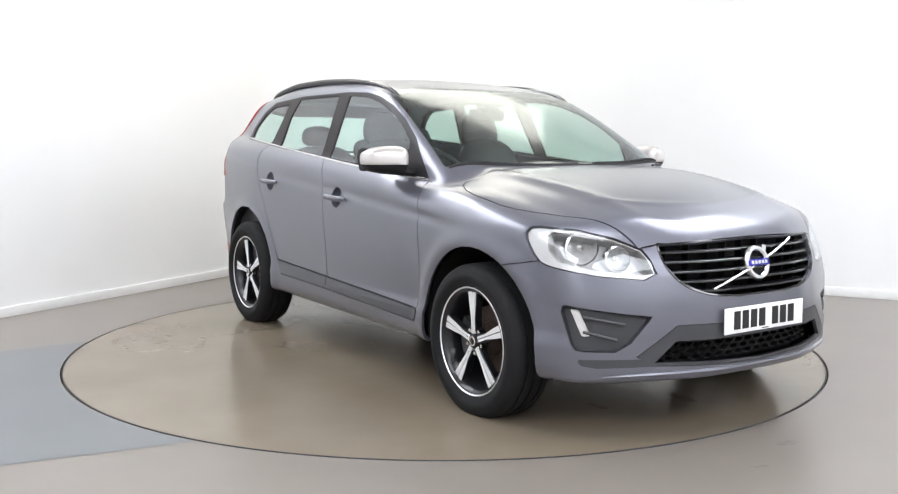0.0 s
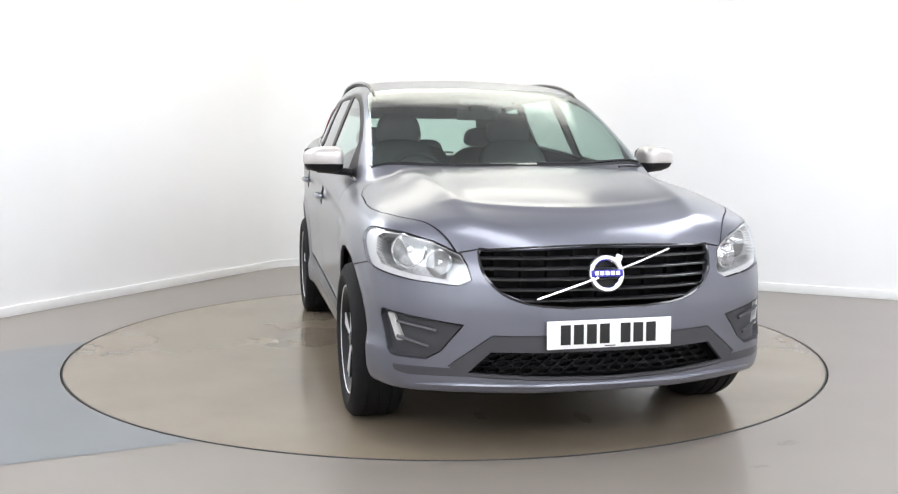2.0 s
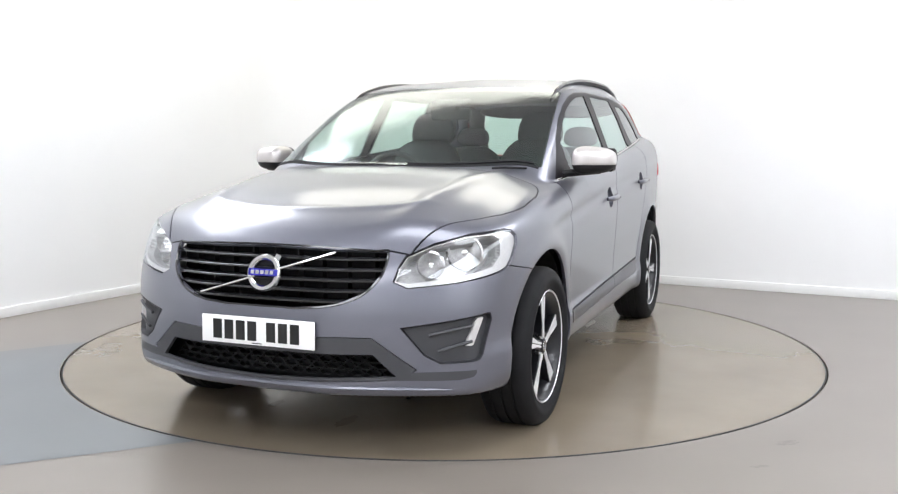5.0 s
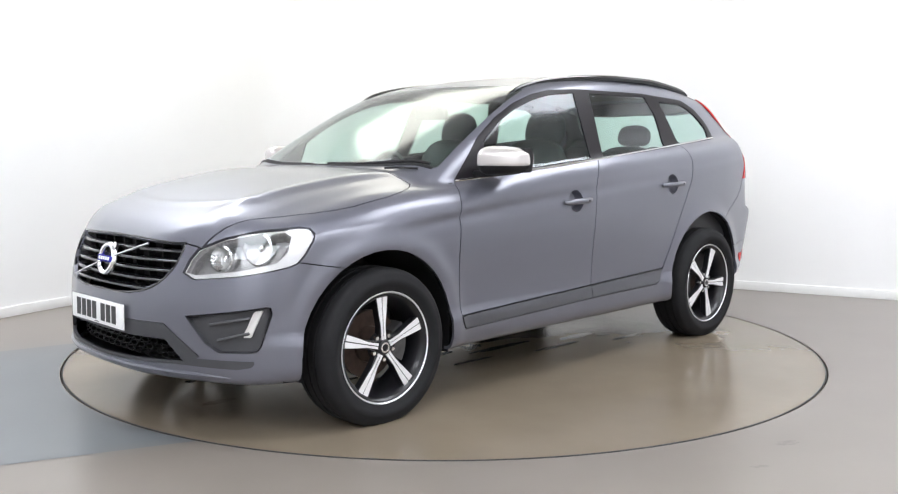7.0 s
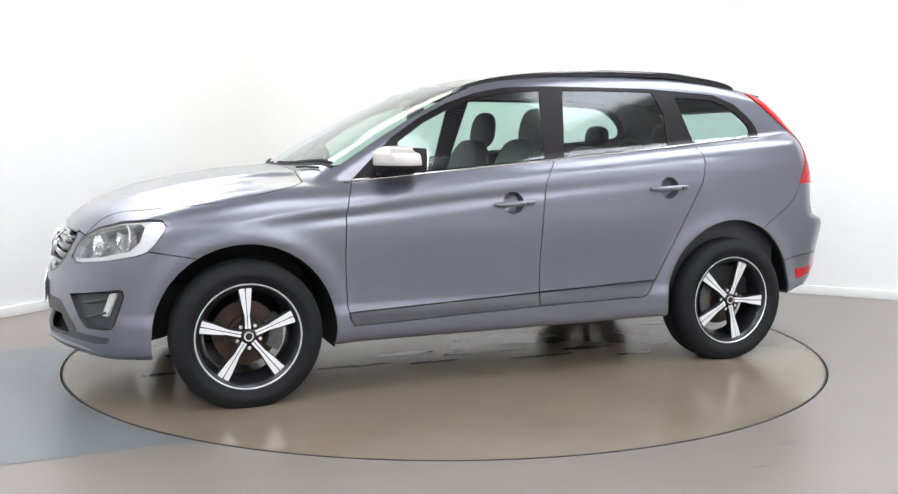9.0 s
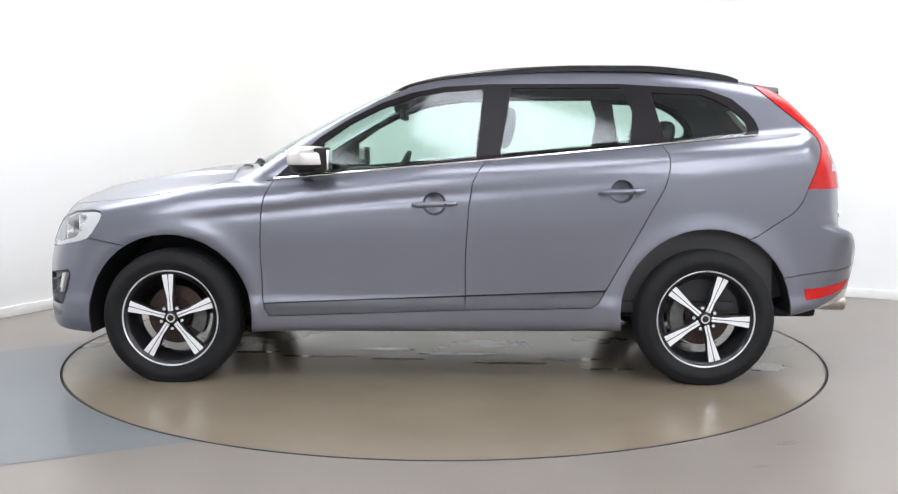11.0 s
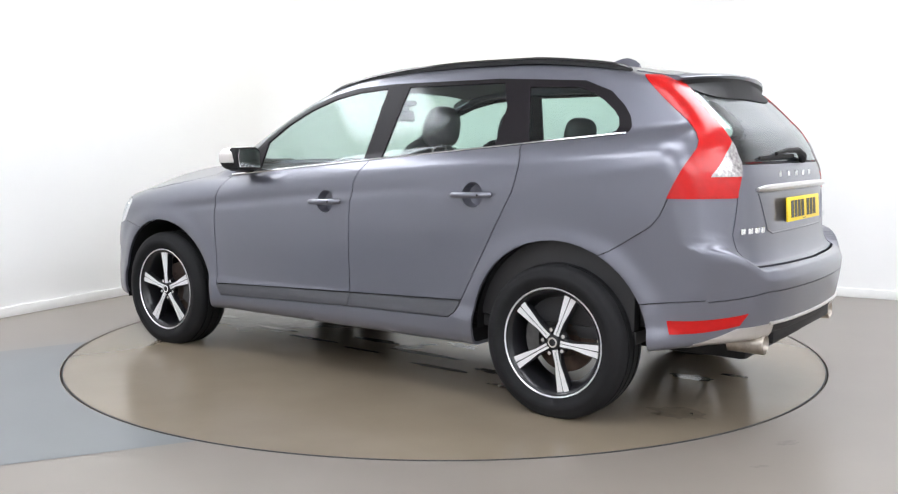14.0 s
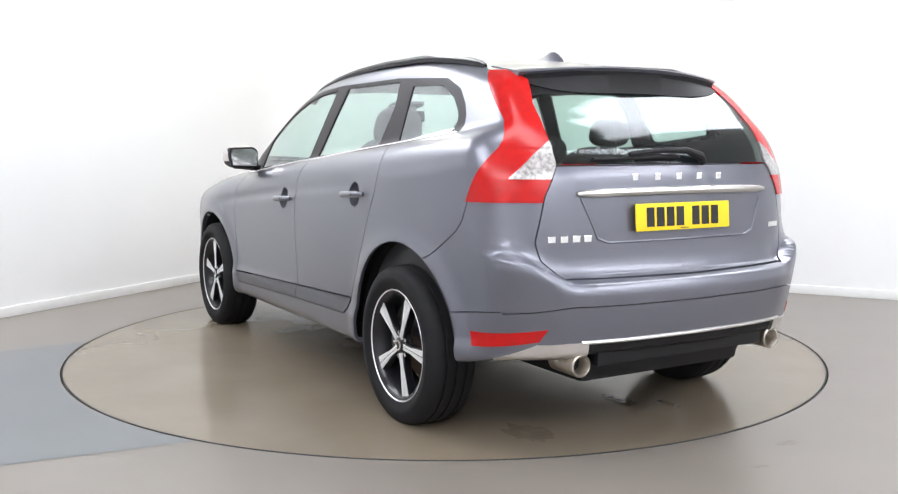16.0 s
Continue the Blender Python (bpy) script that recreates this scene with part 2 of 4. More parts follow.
for wx, wy, w, l, gl in ((-0.1, 2.3, 3.4, 1.7, GLOWW), (0.6, -3.1, 2.4, 1.0, GLOW), (-2.7, 0.2, 1.4, 3.2, GLOW), (3.0, -0.4, 1.4, 3.2, GLOW), (-2.6, -4.4, 1.4, 3.2, GLOW),
                         (4.6, -3.6, 1.4, 3.2, GLOW), (-1.4, -7.0, 2.3, 2.6, GLOW), (2.5, -6.6, 2.3, 3.0, GLOW)):
    at = ROOM.inverted() @ Vector((wx, wy, 0))
    ceiling_light(at.x, at.y, w, l, gl, 28.5 if gl == GLOWW else 0)

def scuff(name, x, y, rx, ry, turn, seed, material, label):
    rnd = random.Random(seed)
    bm = bmesh.new()
    vs = []
    for k in range(22):
        w = 2 * math.pi * k / 22
        r = 0.55 + 0.45 * rnd.random()
        vs.append(bm.verts.new((rx * r * math.cos(w), ry * r * math.sin(w), 0)))
    bm.faces.new(vs)
    bmesh.ops.triangulate(bm, faces=bm.faces[:])
    bmesh.ops.recalc_face_normals(bm, faces=bm.faces[:])
    tagged(ob_from(name, bm, material, smooth=False, m=pose(x, y, 0.0012, 0, 0, turn)), label, "mark", kind="structure")


SCUFF = mat("floor_scuff", (0.165, 0.146, 0.130), 0.34, vary=0.2, scale=40)
scuff("floor_mark", 1.43, -2.03, 0.075, 0.035, 25, 3, SCUFF, "faint grey scuff on the resin floor")
scuff("floor_mark", 1.22, -2.32, 0.05, 0.018, 10, 5, SCUFF, "faint grey scuff on the resin floor")

# ---- turntable ----
bm = bmesh.new()
lathe(bm, [(0.0005, 0.0), (1.0, 0.0), (DISC_R - 0.004, 0.0), (DISC_R, -0.004), (DISC_R, -0.078)], 180, "z")
for f in bm.faces:
    f.normal_flip() if f.normal.z < -0.5 else None
turntable = tagged(ob_from("turntable", bm, DISC, smooth=False), "round beige grey turntable disc set flush in the floor", "turntable")

# ---- the car: one smooth surface, cut into panels ----
def curve(xs, vs):
    """A monotone cubic through a few stations (as a function of arrays)."""
    xs, vs = np.array(xs, float), np.array(vs, float)
    h, d = np.diff(xs), np.diff(vs) / np.diff(xs)
    m = np.zeros(len(xs))
    m[0], m[-1] = (0.0 if xs[0] == 0 else d[0]), d[-1]  # level across the middle
    for i in range(1, len(xs) - 1):
        if d[i - 1] * d[i] > 0:
            w1, w2 = 2 * h[i] + h[i - 1], h[i] + 2 * h[i - 1]
            m[i] = (w1 + w2) / (w1 / d[i - 1] + w2 / d[i])

    def at(x):
        x = np.clip(x, xs[0], xs[-1])
        i = np.clip(np.searchsorted(xs, x) - 1, 0, len(h) - 1)
        t = (x - xs[i]) / h[i]
        return (vs[i] * (1 + 2 * t) * (1 - t) ** 2 + h[i] * m[i] * t * (1 - t) ** 2 + vs[i + 1] * t * t * (3 - 2 * t) + h[i] * m[i + 1] * t * t * (t - 1))
    return at


def smax(a, b, k):
    h = np.clip(0.5 + 0.5 * (a - b) / k, 0, 1)
    return b + (a - b) * h + k * h * (1 - h)


def smin(a, b, k):
    return -smax(-a, -b, k)


SIDE_Z = curve([0.22, 0.27, 0.33, 0.40, 0.47, 0.56, 0.68, 0.80, 0.90, 0.96, 1.04, 1.12, 1.3], [0.86, 0.895, 0.912, 0.914, 0.902, 0.905, 0.913, 0.919, 0.918, 0.908, 0.887, 0.860, 0.79])
SIDE_X = curve([-2.4, -2.0, -1.6, -1.2, -0.4, 0.5, 1.0, 1.4, 1.7, 2.0, 2.3], [-0.16, -0.075, -0.03, -0.012, -0.008, -0.006, -0.004, 0.004, -0.012, -0.055, -0.14])
BELT = curve([-1.9, -1.63, -1.145, -0.237, 0.86, 1.3], [0.24, 0.205, 0.15, 0.085, 0.0, -0.03])
FRONT_Y = curve([0, 0.26, 0.40, 0.54, 0.70, 0.80, 0.87, 0.92, 1.0], [2.277, 2.265, 2.230, 2.176, 2.095, 2.022, 1.948, 1.86, 1.65])
FRONT_Z = curve([0.2, 0.26, 0.33, 0.45, 0.58, 0.68, 0.76, 0.84, 0.95, 1.1], [-0.05, -0.01, 0.0, 0.0, -0.004, -0.022, -0.05, -0.092, -0.16, -0.3])
HOOD_X = curve([-2.4, -1.0, 0.0, 0.9, 1.1, 1.23, 1.355, 1.515, 1.69, 1.865, 2.045, 2.16, 2.26, 2.41], [1.2, 1.2, 1.16, 1.14, 1.132, 1.122, 1.108, 1.082, 1.047, 1.0, 0.935, 0.865, 0.78, 0.6])
HOOD_Y = curve([0, 0.4, 0.55, 0.66, 0.74, 0.82, 0.88, 0.95], [0, -0.010, -0.024, -0.05, -0.075, -0.10, -0.135, -0.205])
REAR_Z = curve([0.25, 0.36, 0.44, 0.55, 0.66, 0.70, 0.735, 0.80, 0.92, 1.03, 1.10, 1.16, 1.29, 1.42, 1.56, 1.7],
               [-2.16, -2.25, -2.29, -2.312, -2.320, -2.305, -2.232, -2.208, -2.200, -2.19, -2.178, -2.155, -2.08, -1.96, -1.80, -1.63])
REAR_Y = curve([0, 0.3, 0.5, 0.62, 0.7, 0.78, 0.85, 0.9, 1.0], [0, 0.012, 0.04, 0.085, 0.14, 0.23, 0.34, 0.46, 0.7])
BOTTOM = curve([-2.4, -2.1, -1.8, -1.4, -0.9, 0.9, 1.4, 1.83, 2.1, 2.35], [0.42, 0.40, 0.35, 0.30, 0.275, 0.262, 0.25, 0.25, 0.258, 0.268])
ROOF_X = curve([-2.1, -1.9, -1.72, -1.54, -1.3, -1.07, -0.77, -0.47, -0.16, 0.05, 0.2, 0.4, 0.6, 0.8, 0.98, 1.1, 1.25, 1.8, 2.5],
               [1.50, 1.545, 1.578, 1.612, 1.645, 1.662, 1.668, 1.663, 1.640, 1.610, 1.570, 1.488, 1.389, 1.283, 1.180, 1.108, 1.01, 0.65, 0.2])
ROOF_Y = curve([0, 0.3, 0.45, 0.55, 0.65, 0.75, 0.85], [0, -0.008, -0.016, -0.026, -0.044, -0.085, -0.15])
CAB_X = curve([-2.2, -1.9, -1.6, -1.2, -0.5, 0.0, 0.3, 0.6, 0.86, 1.1], [-0.11, -0.06, -0.03, -0.010, 0.002, 0.0, -0.012, -0.038, -0.07, -0.10])


def surface(p):
    """Below zero inside the car's skin."""
    x, y, z = p[:, 0], np.abs(p[:, 1]), p[:, 2]
    zz = z - BELT(x) * np.clip((z - 0.5) / 0.6, 0, 1)
    side = y - SIDE_Z(zz) - SIDE_X(x)
    # crease under the shoulder, fading towards the front wheel
    line = 0.882 + (1.09 - x) * 0.10 - 0.008 * (1.09 - x) ** 2
    fade = np.clip((1.32 - x) / 0.3, 0, 1) * np.clip((x + 1.3) / 1.5, 0.0, 1)
    side = side + (0.011 * np.exp(-((z - line + 0.006) / 0.030) ** 2) - 0.003 * np.exp(-((z - line - 0.06) / 0.05) ** 2)) * fade
    for ax in (1.387, -1.387):
        d = np.hypot(x - ax, z - 0.36)
        side = side - 0.016 * np.exp(-((d - 0.45) / 0.06) ** 2) * np.clip((0.98 - z) / 0.2, 0, 1)
    front = x - FRONT_Y(y) - FRONT_Z(z)
    hood = z - np.maximum(HOOD_X(x) + HOOD_Y(y), -9) - 0.012 * np.exp(-((y - 0.50 - 0.12 * (1.9 - x)) / 0.05) ** 2) * np.clip((2.1 - x) / 0.3, 0, 1) * np.clip((x - 0.9) / 0.3, 0, 1)
    hood = hood - 0.005 * np.exp(-((x - 1.955 + 0.5 * y * y) / 0.03) ** 2) * np.clip((0.6 - y) / 0.15, 0, 1)
    belt = 1.060 + (0.851 - x) * 0.0900
    ledge = z - belt - 0.006 + 0.45 * (np.maximum(y, 0.62) - (0.862 - 0.425 * (belt - 1.10)) - CAB_X(x))
    w = np.clip((0.95 - x) / 0.45, 0, 1)
    hood = hood * (1 - w) + ledge * w
    up = np.clip((y - 0.57) / 0.22, 0, 1)
    zs = z - 0.09 * up * up * (3 - 2 * up) * np.interp(z, [0.55, 0.72, 0.90, 1.08], [0, 1, 1, 0])
    rear = REAR_Z(zs) + REAR_Y(y) * (1 - 0.36 * np.clip((z - 0.50) / 0.35, 0, 1)) - x
    bottom = BOTTOM(x) - z
    low = smax(smax(front, side, 0.07), hood * 0.8, 0.05)
    low = smax(low, rear * 0.9, 0.05)
    low = smax(low, bottom, 0.03)
    cab = y - (0.862 - 0.425 * (z - 1.10) - 0.10 * np.clip(z - 1.35, 0, 1) ** 2) - CAB_X(x)
    roof = (z - ROOF_X(x) - ROOF_Y(y)) * 0.85
    top = smax(smax(cab * 0.92, roof, 0.045), rear * 0.8, 0.05)
    top = smax(top, 1.0 + BELT(x) * 0.9 - z, 0.02)
    return smin(low, top, 0.02)


def gradient(p):
    e = 0.0015
    g = np.stack([surface(p + e * np.eye(3)[k]) - surface(p - e * np.eye(3)[k]) for k in range(3)], 1)
    return g / np.maximum(np.linalg.norm(g, axis=1, keepdims=True), 1e-9)


def skin():
    """Rays from a spine inside the car to its skin: vertices and quads of the left half."""
    s0, s1, zc = -1.25, 1.15, 0.72
    rows = [(s0, a) for a in np.linspace(-90, 0, 96)[:-1]] + [(s, 0) for s in np.linspace(s0, s1, 150)] + [(s1, a) for a in np.linspace(0, 90, 112)[1:]]
    phis = np.radians(np.linspace(-90, 90, 216))
    org, way = [], []
    for s, a in rows:
        a = radians(a)
        for ph in phis:
            org.append((s, 0, zc))
            way.append((math.sin(a), math.cos(a) * math.cos(ph), math.cos(a) * math.sin(ph)))
    org, way = np.array(org), np.array(way)
    lo, hi = np.zeros(len(org)), np.full(len(org), 2.2)
    # march outwards first, so that the first crossing is kept
    alive = np.ones(len(org), bool)
    for k in range(1, 75):
        d = k * 0.03
        out = alive & (surface(org + way * d) > 0)
        hi[out], lo[out] = d, d - 0.03
        alive &= ~out
    for _ in range(22):
        mid = (lo + hi) / 2
        o = surface(org + way * mid[:, None]) > 0
        hi[o], lo[~o] = mid[o], mid[~o]
    v = org + way * ((lo + hi) / 2)[:, None]
    n = len(phis)
    faces = [(i * n + j, i * n + j + 1, (i + 1) * n + j + 1, (i + 1) * n + j) for i in range(len(rows) - 1) for j in range(n - 1)]
    v[np.abs(v[:, 1]) < 1e-6, 1] = 0
    return v, faces


R2 = math.sqrt(0.5)
VIEWS = {"side": lambda v: v[:, [0, 2]], "front": lambda v: v[:, [1, 2]], "top": lambda v: v[:, [0, 1]],
         "corner": lambda v: np.stack([(v[:, 1] - v[:, 0]) * R2, v[:, 2]], 1)}


class Skin:
    """The half skin as polygons, each with the name of the panel it belongs to."""

    def __init__(self):
        v, f = skin()
        self.v = [tuple(p) for p in v]
        self.f = f
        self.r = ["body"] * len(f)
        self.seen = {(round(p[0], 5), round(p[1], 5), round(p[2], 5)): k for k, p in enumerate(self.v)}

    def vert(self, p):
        k = (round(p[0], 5), round(p[1], 5), round(p[2], 5))
        if k not in self.seen:
            self.seen[k] = len(self.v)
            self.v.append(tuple(p))
        return self.seen[k]

    def cut(self, view, poly, name, of=("body",), where=None):
        v = np.array(self.v)
        uv = VIEWS[view](v)
        poly = np.array(poly, float)
        if sum(a[0] * b[1] - a[1] * b[0] for a, b in zip(poly, np.roll(poly, -1, 0))) < 0:
            poly = poly[::-1]
        e = np.roll(poly, -1, 0) - poly
        nrm = np.stack([-e[:, 1], e[:, 0]], 1) / np.linalg.norm(e, axis=1)[:, None]
        dist = uv @ nrm.T - (poly * nrm).sum(1)
        bx = (uv[:, 0] > poly[:, 0].min() - 0.06) & (uv[:, 0] < poly[:, 0].max() + 0.06) & (uv[:, 1] > poly[:, 1].min() - 0.06) & (uv[:, 1] < poly[:, 1].max() + 0.06)
        if where is not None:
            bx &= where(v)
        bx, of = bx.tolist(), set(of)
        for i in range(len(self.f)):
            f = self.f[i]
            if self.r[i] not in of or not all(bx[k] for k in f):
                continue
            d = dist[list(f)]
            if (d.max(0) <= 1e-7).any():
                continue
            if d.min() >= -1e-7:
                self.r[i] = name
                continue
            ring = [(self.v[k], d[j]) for j, k in enumerate(f)]
            outs = []
            for q in range(len(poly)):
                a = [r[1][q] for r in ring]
                if min(a) >= -1e-7:
                    continue
                if max(a) <= 1e-7:
                    ring = []
                    break
                ins, out = [], []
                for j in range(len(ring)):
                    p0, p1 = ring[j], ring[(j + 1) % len(ring)]
                    (ins if a[j] >= 0 else out).append(p0)
                    a1 = a[(j + 1) % len(ring)]
                    if (a[j] >= 0) != (a1 >= 0):
                        t = a[j] / (a[j] - a1)
                        m = (tuple(x + (y - x) * t for x, y in zip(p0[0], p1[0])), p0[1] + (p1[1] - p0[1]) * t)
                        ins.append(m)
                        out.append(m)
                ring = ins
                outs.append(out)
            if len(ring) < 3:
                continue
            self.f[i] = tuple(dict.fromkeys(self.vert(r[0]) for r in ring))
            self.r[i] = name
            if len(self.f[i]) < 3:
                self.r[i] = "none"
            for o in outs:
                t = tuple(dict.fromkeys(self.vert(r[0]) for r in o))
                if len(t) > 2:
                    self.f.append(t)
                    self.r.append(next(iter(of)) if len(of) == 1 else "body")

    def panel(self, view, poly, name, of=("body",), where=None, gap=0.0025):
        """A panel with a dark joint round it."""
        self.cut(view, grow(poly, gap), name + "_joint", of, where)
        self.cut(view, grow(poly, -gap), name, (name + "_joint",), where)

    def seam(self, view, a, b, of=("body",), where=None, width=0.0022):
        a, b = np.array(a, float), np.array(b, float)
        d = (b - a) / np.linalg.norm(b - a)
        n = np.array((-d[1], d[0])) * width
        self.cut(view, [a + n, b + n, b - n, a - n], "seam_joint", of, where)


def grow(poly, d):
    """A convex polygon with its sides moved outwards by d."""
    p = np.array(poly, float)
    if sum(a[0] * b[1] - a[1] * b[0] for a, b in zip(p, np.roll(p, -1, 0))) < 0:
        p = p[::-1]
    e = np.roll(p, -1, 0) - p
    n = np.stack([e[:, 1], -e[:, 0]], 1) / np.linalg.norm(e, axis=1)[:, None]
    out = []
    for i in range(len(p)):
        n0, n1 = n[i - 1], n[i]
        m = n0 + n1
        out.append(p[i] + m * d / max(0.3, (m @ n1)))
    return out


def circle(cx, cy, r, n=40):
    return [(cx + r * math.cos(2 * math.pi * k / n), cy + r * math.sin(2 * math.pi * k / n)) for k in range(n)]


sk = Skin()
FR, RE = (lambda v: v[:, 0] > 1.6), (lambda v: v[:, 0] < -1.45)
# wheel openings
sk.cut("side", circle(1.392, 0.347, 0.432), "open")
sk.cut("side", circle(-1.390, 0.370, 0.443), "open")
for cx in (1.395, -1.387):
    sk.cut("side", [(cx - 0.425, 0.15), (cx + 0.425, 0.15), (cx + 0.43, 0.36), (cx - 0.43, 0.36)], "open")
# windows
CABIN = lambda v: (v[:, 2] > 1.0) & (v[:, 1] > 0.5)
DLO = [(0.855, 1.063), (0.62, 1.278), (0.458, 1.381), (0.295, 1.46), (0.134, 1.514), (-0.029, 1.545), (-0.286, 1.559), (-0.954, 1.560), (-1.407, 1.534), (-1.546, 1.481),
       (-1.625, 1.412), (-1.661, 1.365), (-1.677, 1.318), (-1.668, 1.294), (-1.644, 1.282)]
sk.cut("side", DLO, "pillar_trim", where=CABIN)
sk.cut("side", [(0.605, 1.096), (0.594, 1.253), (0.452, 1.352), (0.29, 1.432), (0.128, 1.486), (-0.033, 1.517), (-0.241, 1.534), (-0.204, 1.166)], "front_window", ("pillar_trim",))
sk.cut("side", [(-0.322, 1.176), (-0.388, 1.538), (-0.97, 1.539), (-1.019, 1.417), (-1.0, 1.234)], "rear_window", ("pillar_trim",))
sk.cut("side", [(-1.12, 1.513), (-1.382, 1.503), (-1.46, 1.474), (-1.521, 1.439), (-1.578, 1.392), (-1.608, 1.358), (-1.616, 1.325), (-1.608, 1.302), (-1.588, 1.290), (-1.20, 1.254), (-1.18, 1.262)], "quarter_window", ("pillar_trim",))
# rear end
sk.panel("front", [(-0.05, 1.565), (0.495, 1.565), (0.572, 1.40), (0.585, 1.30), (0.582, 1.162), (-0.05, 1.162)], "rear_screen", where=RE)
sk.panel("front", [(-0.05, 1.156), (0.583, 1.156), (0.645, 1.04), (0.688, 0.86), (0.67, 0.79), (0.60, 0.722), (-0.05, 0.716)], "tailgate", where=RE)
EDGE = [(-1.675, 1.547), (-1.799, 1.436), (-1.917, 1.339), (-1.965, 1.29), (-1.984, 1.255), (-1.986, 1.225), (-1.975, 1.19), (-1.897, 1.014)]
for q in ([a, b, (-2.4, b[1]), (-2.4, a[1])] for a, b in zip(EDGE, EDGE[1:])):
    sk.cut("side", q, "tail_lamp", where=lambda v: (v[:, 1] > 0.4) & (v[:, 0] < -1.5))
sk.cut("front", [(0.864, 0.432), (0.862, 0.476), (0.842, 0.496), (0.672, 0.532), (0.692, 0.482)], "rear_reflector", where=lambda v: v[:, 0] < -1.9)
# front end
sk.cut("top", [(1.07, -0.05), (1.06, 0.3), (1.01, 0.55), (0.925, 0.742), (0.905, 0.752), (0.145, 0.642), (0.165, 0.4), (0.172, -0.05)], "windscreen", where=lambda v: v[:, 2] > 1.10)
LAMP = [(-1.146, 0.712), (-1.12, 0.765), (-1.085, 0.808), (-0.97, 0.853), (-0.82, 0.886), (-0.665, 0.899), (-0.625, 0.893), (-0.603, 0.872), (-0.606, 0.842), (-0.635, 0.785), (-0.665, 0.751), (-0.70, 0.738), (-0.76, 0.727), (-0.91, 0.704), (-1.10, 0.687)]
sk.panel("corner", LAMP, "headlamp", where=FR)
sk.cut("corner", [(-1.138, 0.713), (-1.114, 0.766), (-1.08, 0.805), (-0.97, 0.848), (-0.82, 0.880), (-0.72, 0.884), (-0.692, 0.866), (-0.70, 0.80), (-0.745, 0.758), (-0.91, 0.726), (-1.09, 0.706)], "headlamp_bowl", ("headlamp",), where=FR)
sk.cut("front", [(-0.05, 0.838), (0.485, 0.824), (0.494, 0.80), (0.486, 0.745), (0.434, 0.672), (0.302, 0.616), (0.15, 0.602), (-0.05, 0.600)], "grille_hole", where=lambda v: v[:, 0] > 2.0)
sk.panel("top", [(2.36, -0.05), (2.32, 0.42), (2.19, 0.505), (2.085, 0.585), (1.87, 0.722), (1.70, 0.812), (1.60, 0.838), (1.50, 0.848), (1.30, 0.842), (1.20, 0.822), (1.13, 0.792), (1.085, 0.75), (1.11, -0.05)], "bonnet",
         where=lambda v: (v[:, 2] > 0.77) & (v[:, 0] > 1.0))
sk.cut("front", [(0.40, 0.70), (0.66, 0.70), (0.66, 0.795), (0.60, 0.805), (0.49, 0.826), (0.40, 0.836)], "body", ("bonnet",), where=lambda v: v[:, 0] > 2.0)
sk.cut("front", [(0.40, 0.70), (0.66, 0.70), (0.66, 0.795), (0.60, 0.805), (0.49, 0.826), (0.40, 0.836)], "body", ("bonnet_joint",), where=lambda v: v[:, 0] > 2.0)
sk.seam("front", (0.488, 0.8275), (0.60, 0.806), ("bonnet",), where=lambda v: v[:, 0] > 2.0, width=0.003)
sk.panel("corner", [(-1.130, 0.535), (-0.785, 0.580), (-0.770, 0.577), (-0.764, 0.552), (-0.81, 0.418), (-0.825, 0.401), (-0.85, 0.396), (-0.985, 0.394), (-1.045, 0.428)], "fog_recess", where=FR)
sk.cut("corner", [(-1.18, 0.331), (-0.909, 0.325), (-0.85, 0.334), (-0.836, 0.348), (-0.838, 0.360), (-1.02, 0.362), (-1.15, 0.362)], "bumper_trim", where=FR)
sk.panel("front", [(-0.05, 0.497), (0.25, 0.497), (0.45, 0.505), (0.62, 0.372), (0.56, 0.332), (-0.05, 0.312)], "bumper_trim", where=lambda v: v[:, 0] > 2.0, gap=0.0015)
sk.cut("front", [(-0.05, 0.432), (0.465, 0.432), (0.55, 0.345), (-0.05, 0.325)], "lower_hole", ("bumper_trim",))
# doors: the rear one first, the front one takes what is left of its outline
sk.panel("side", [(-0.256, 1.16), (-0.215, 1.105), (-0.184, 1.045), (-0.165, 0.924), (-0.148, 0.656), (-0.147, 0.388), (-0.80, 0.400), (-0.84, 0.43), (-0.87, 0.485), (-1.03, 0.765), (-1.134, 0.952),
                  (-1.163, 1.02), (-1.18, 1.08), (-1.19, 1.14), (-1.186, 1.19), (-1.156, 1.24)], "rear_door", where=lambda v: v[:, 1] > 0.5)
sk.panel("side", [(0.851, 1.060), (0.886, 0.985), (0.905, 0.90), (0.912, 0.72), (0.910, 0.617), (0.904, 0.45), (0.893, 0.39), (0.87, 0.352), (-0.155, 0.388), (-0.24, 0.44), (-0.30, 1.165)], "front_door",
         where=lambda v: v[:, 1] > 0.5)
for d in ("front_door", "rear_door"):
    sk.cut("side", [(1.0, 0.418), (-1.0, 0.497), (-1.0, 0.490), (1.0, 0.411)], "moulding_joint", (d,))
    sk.cut("side", [(1.0, 0.411), (-1.0, 0.490), (-1.0, 0.2), (1.0, 0.2)], d + "_moulding", (d,))
sk.cut("side", circle(0.012, 0.938, 0.060, 24), "front_cup", ("front_door",))
sk.cut("side", circle(-0.945, 1.002, 0.060, 24), "rear_cup", ("rear_door",))
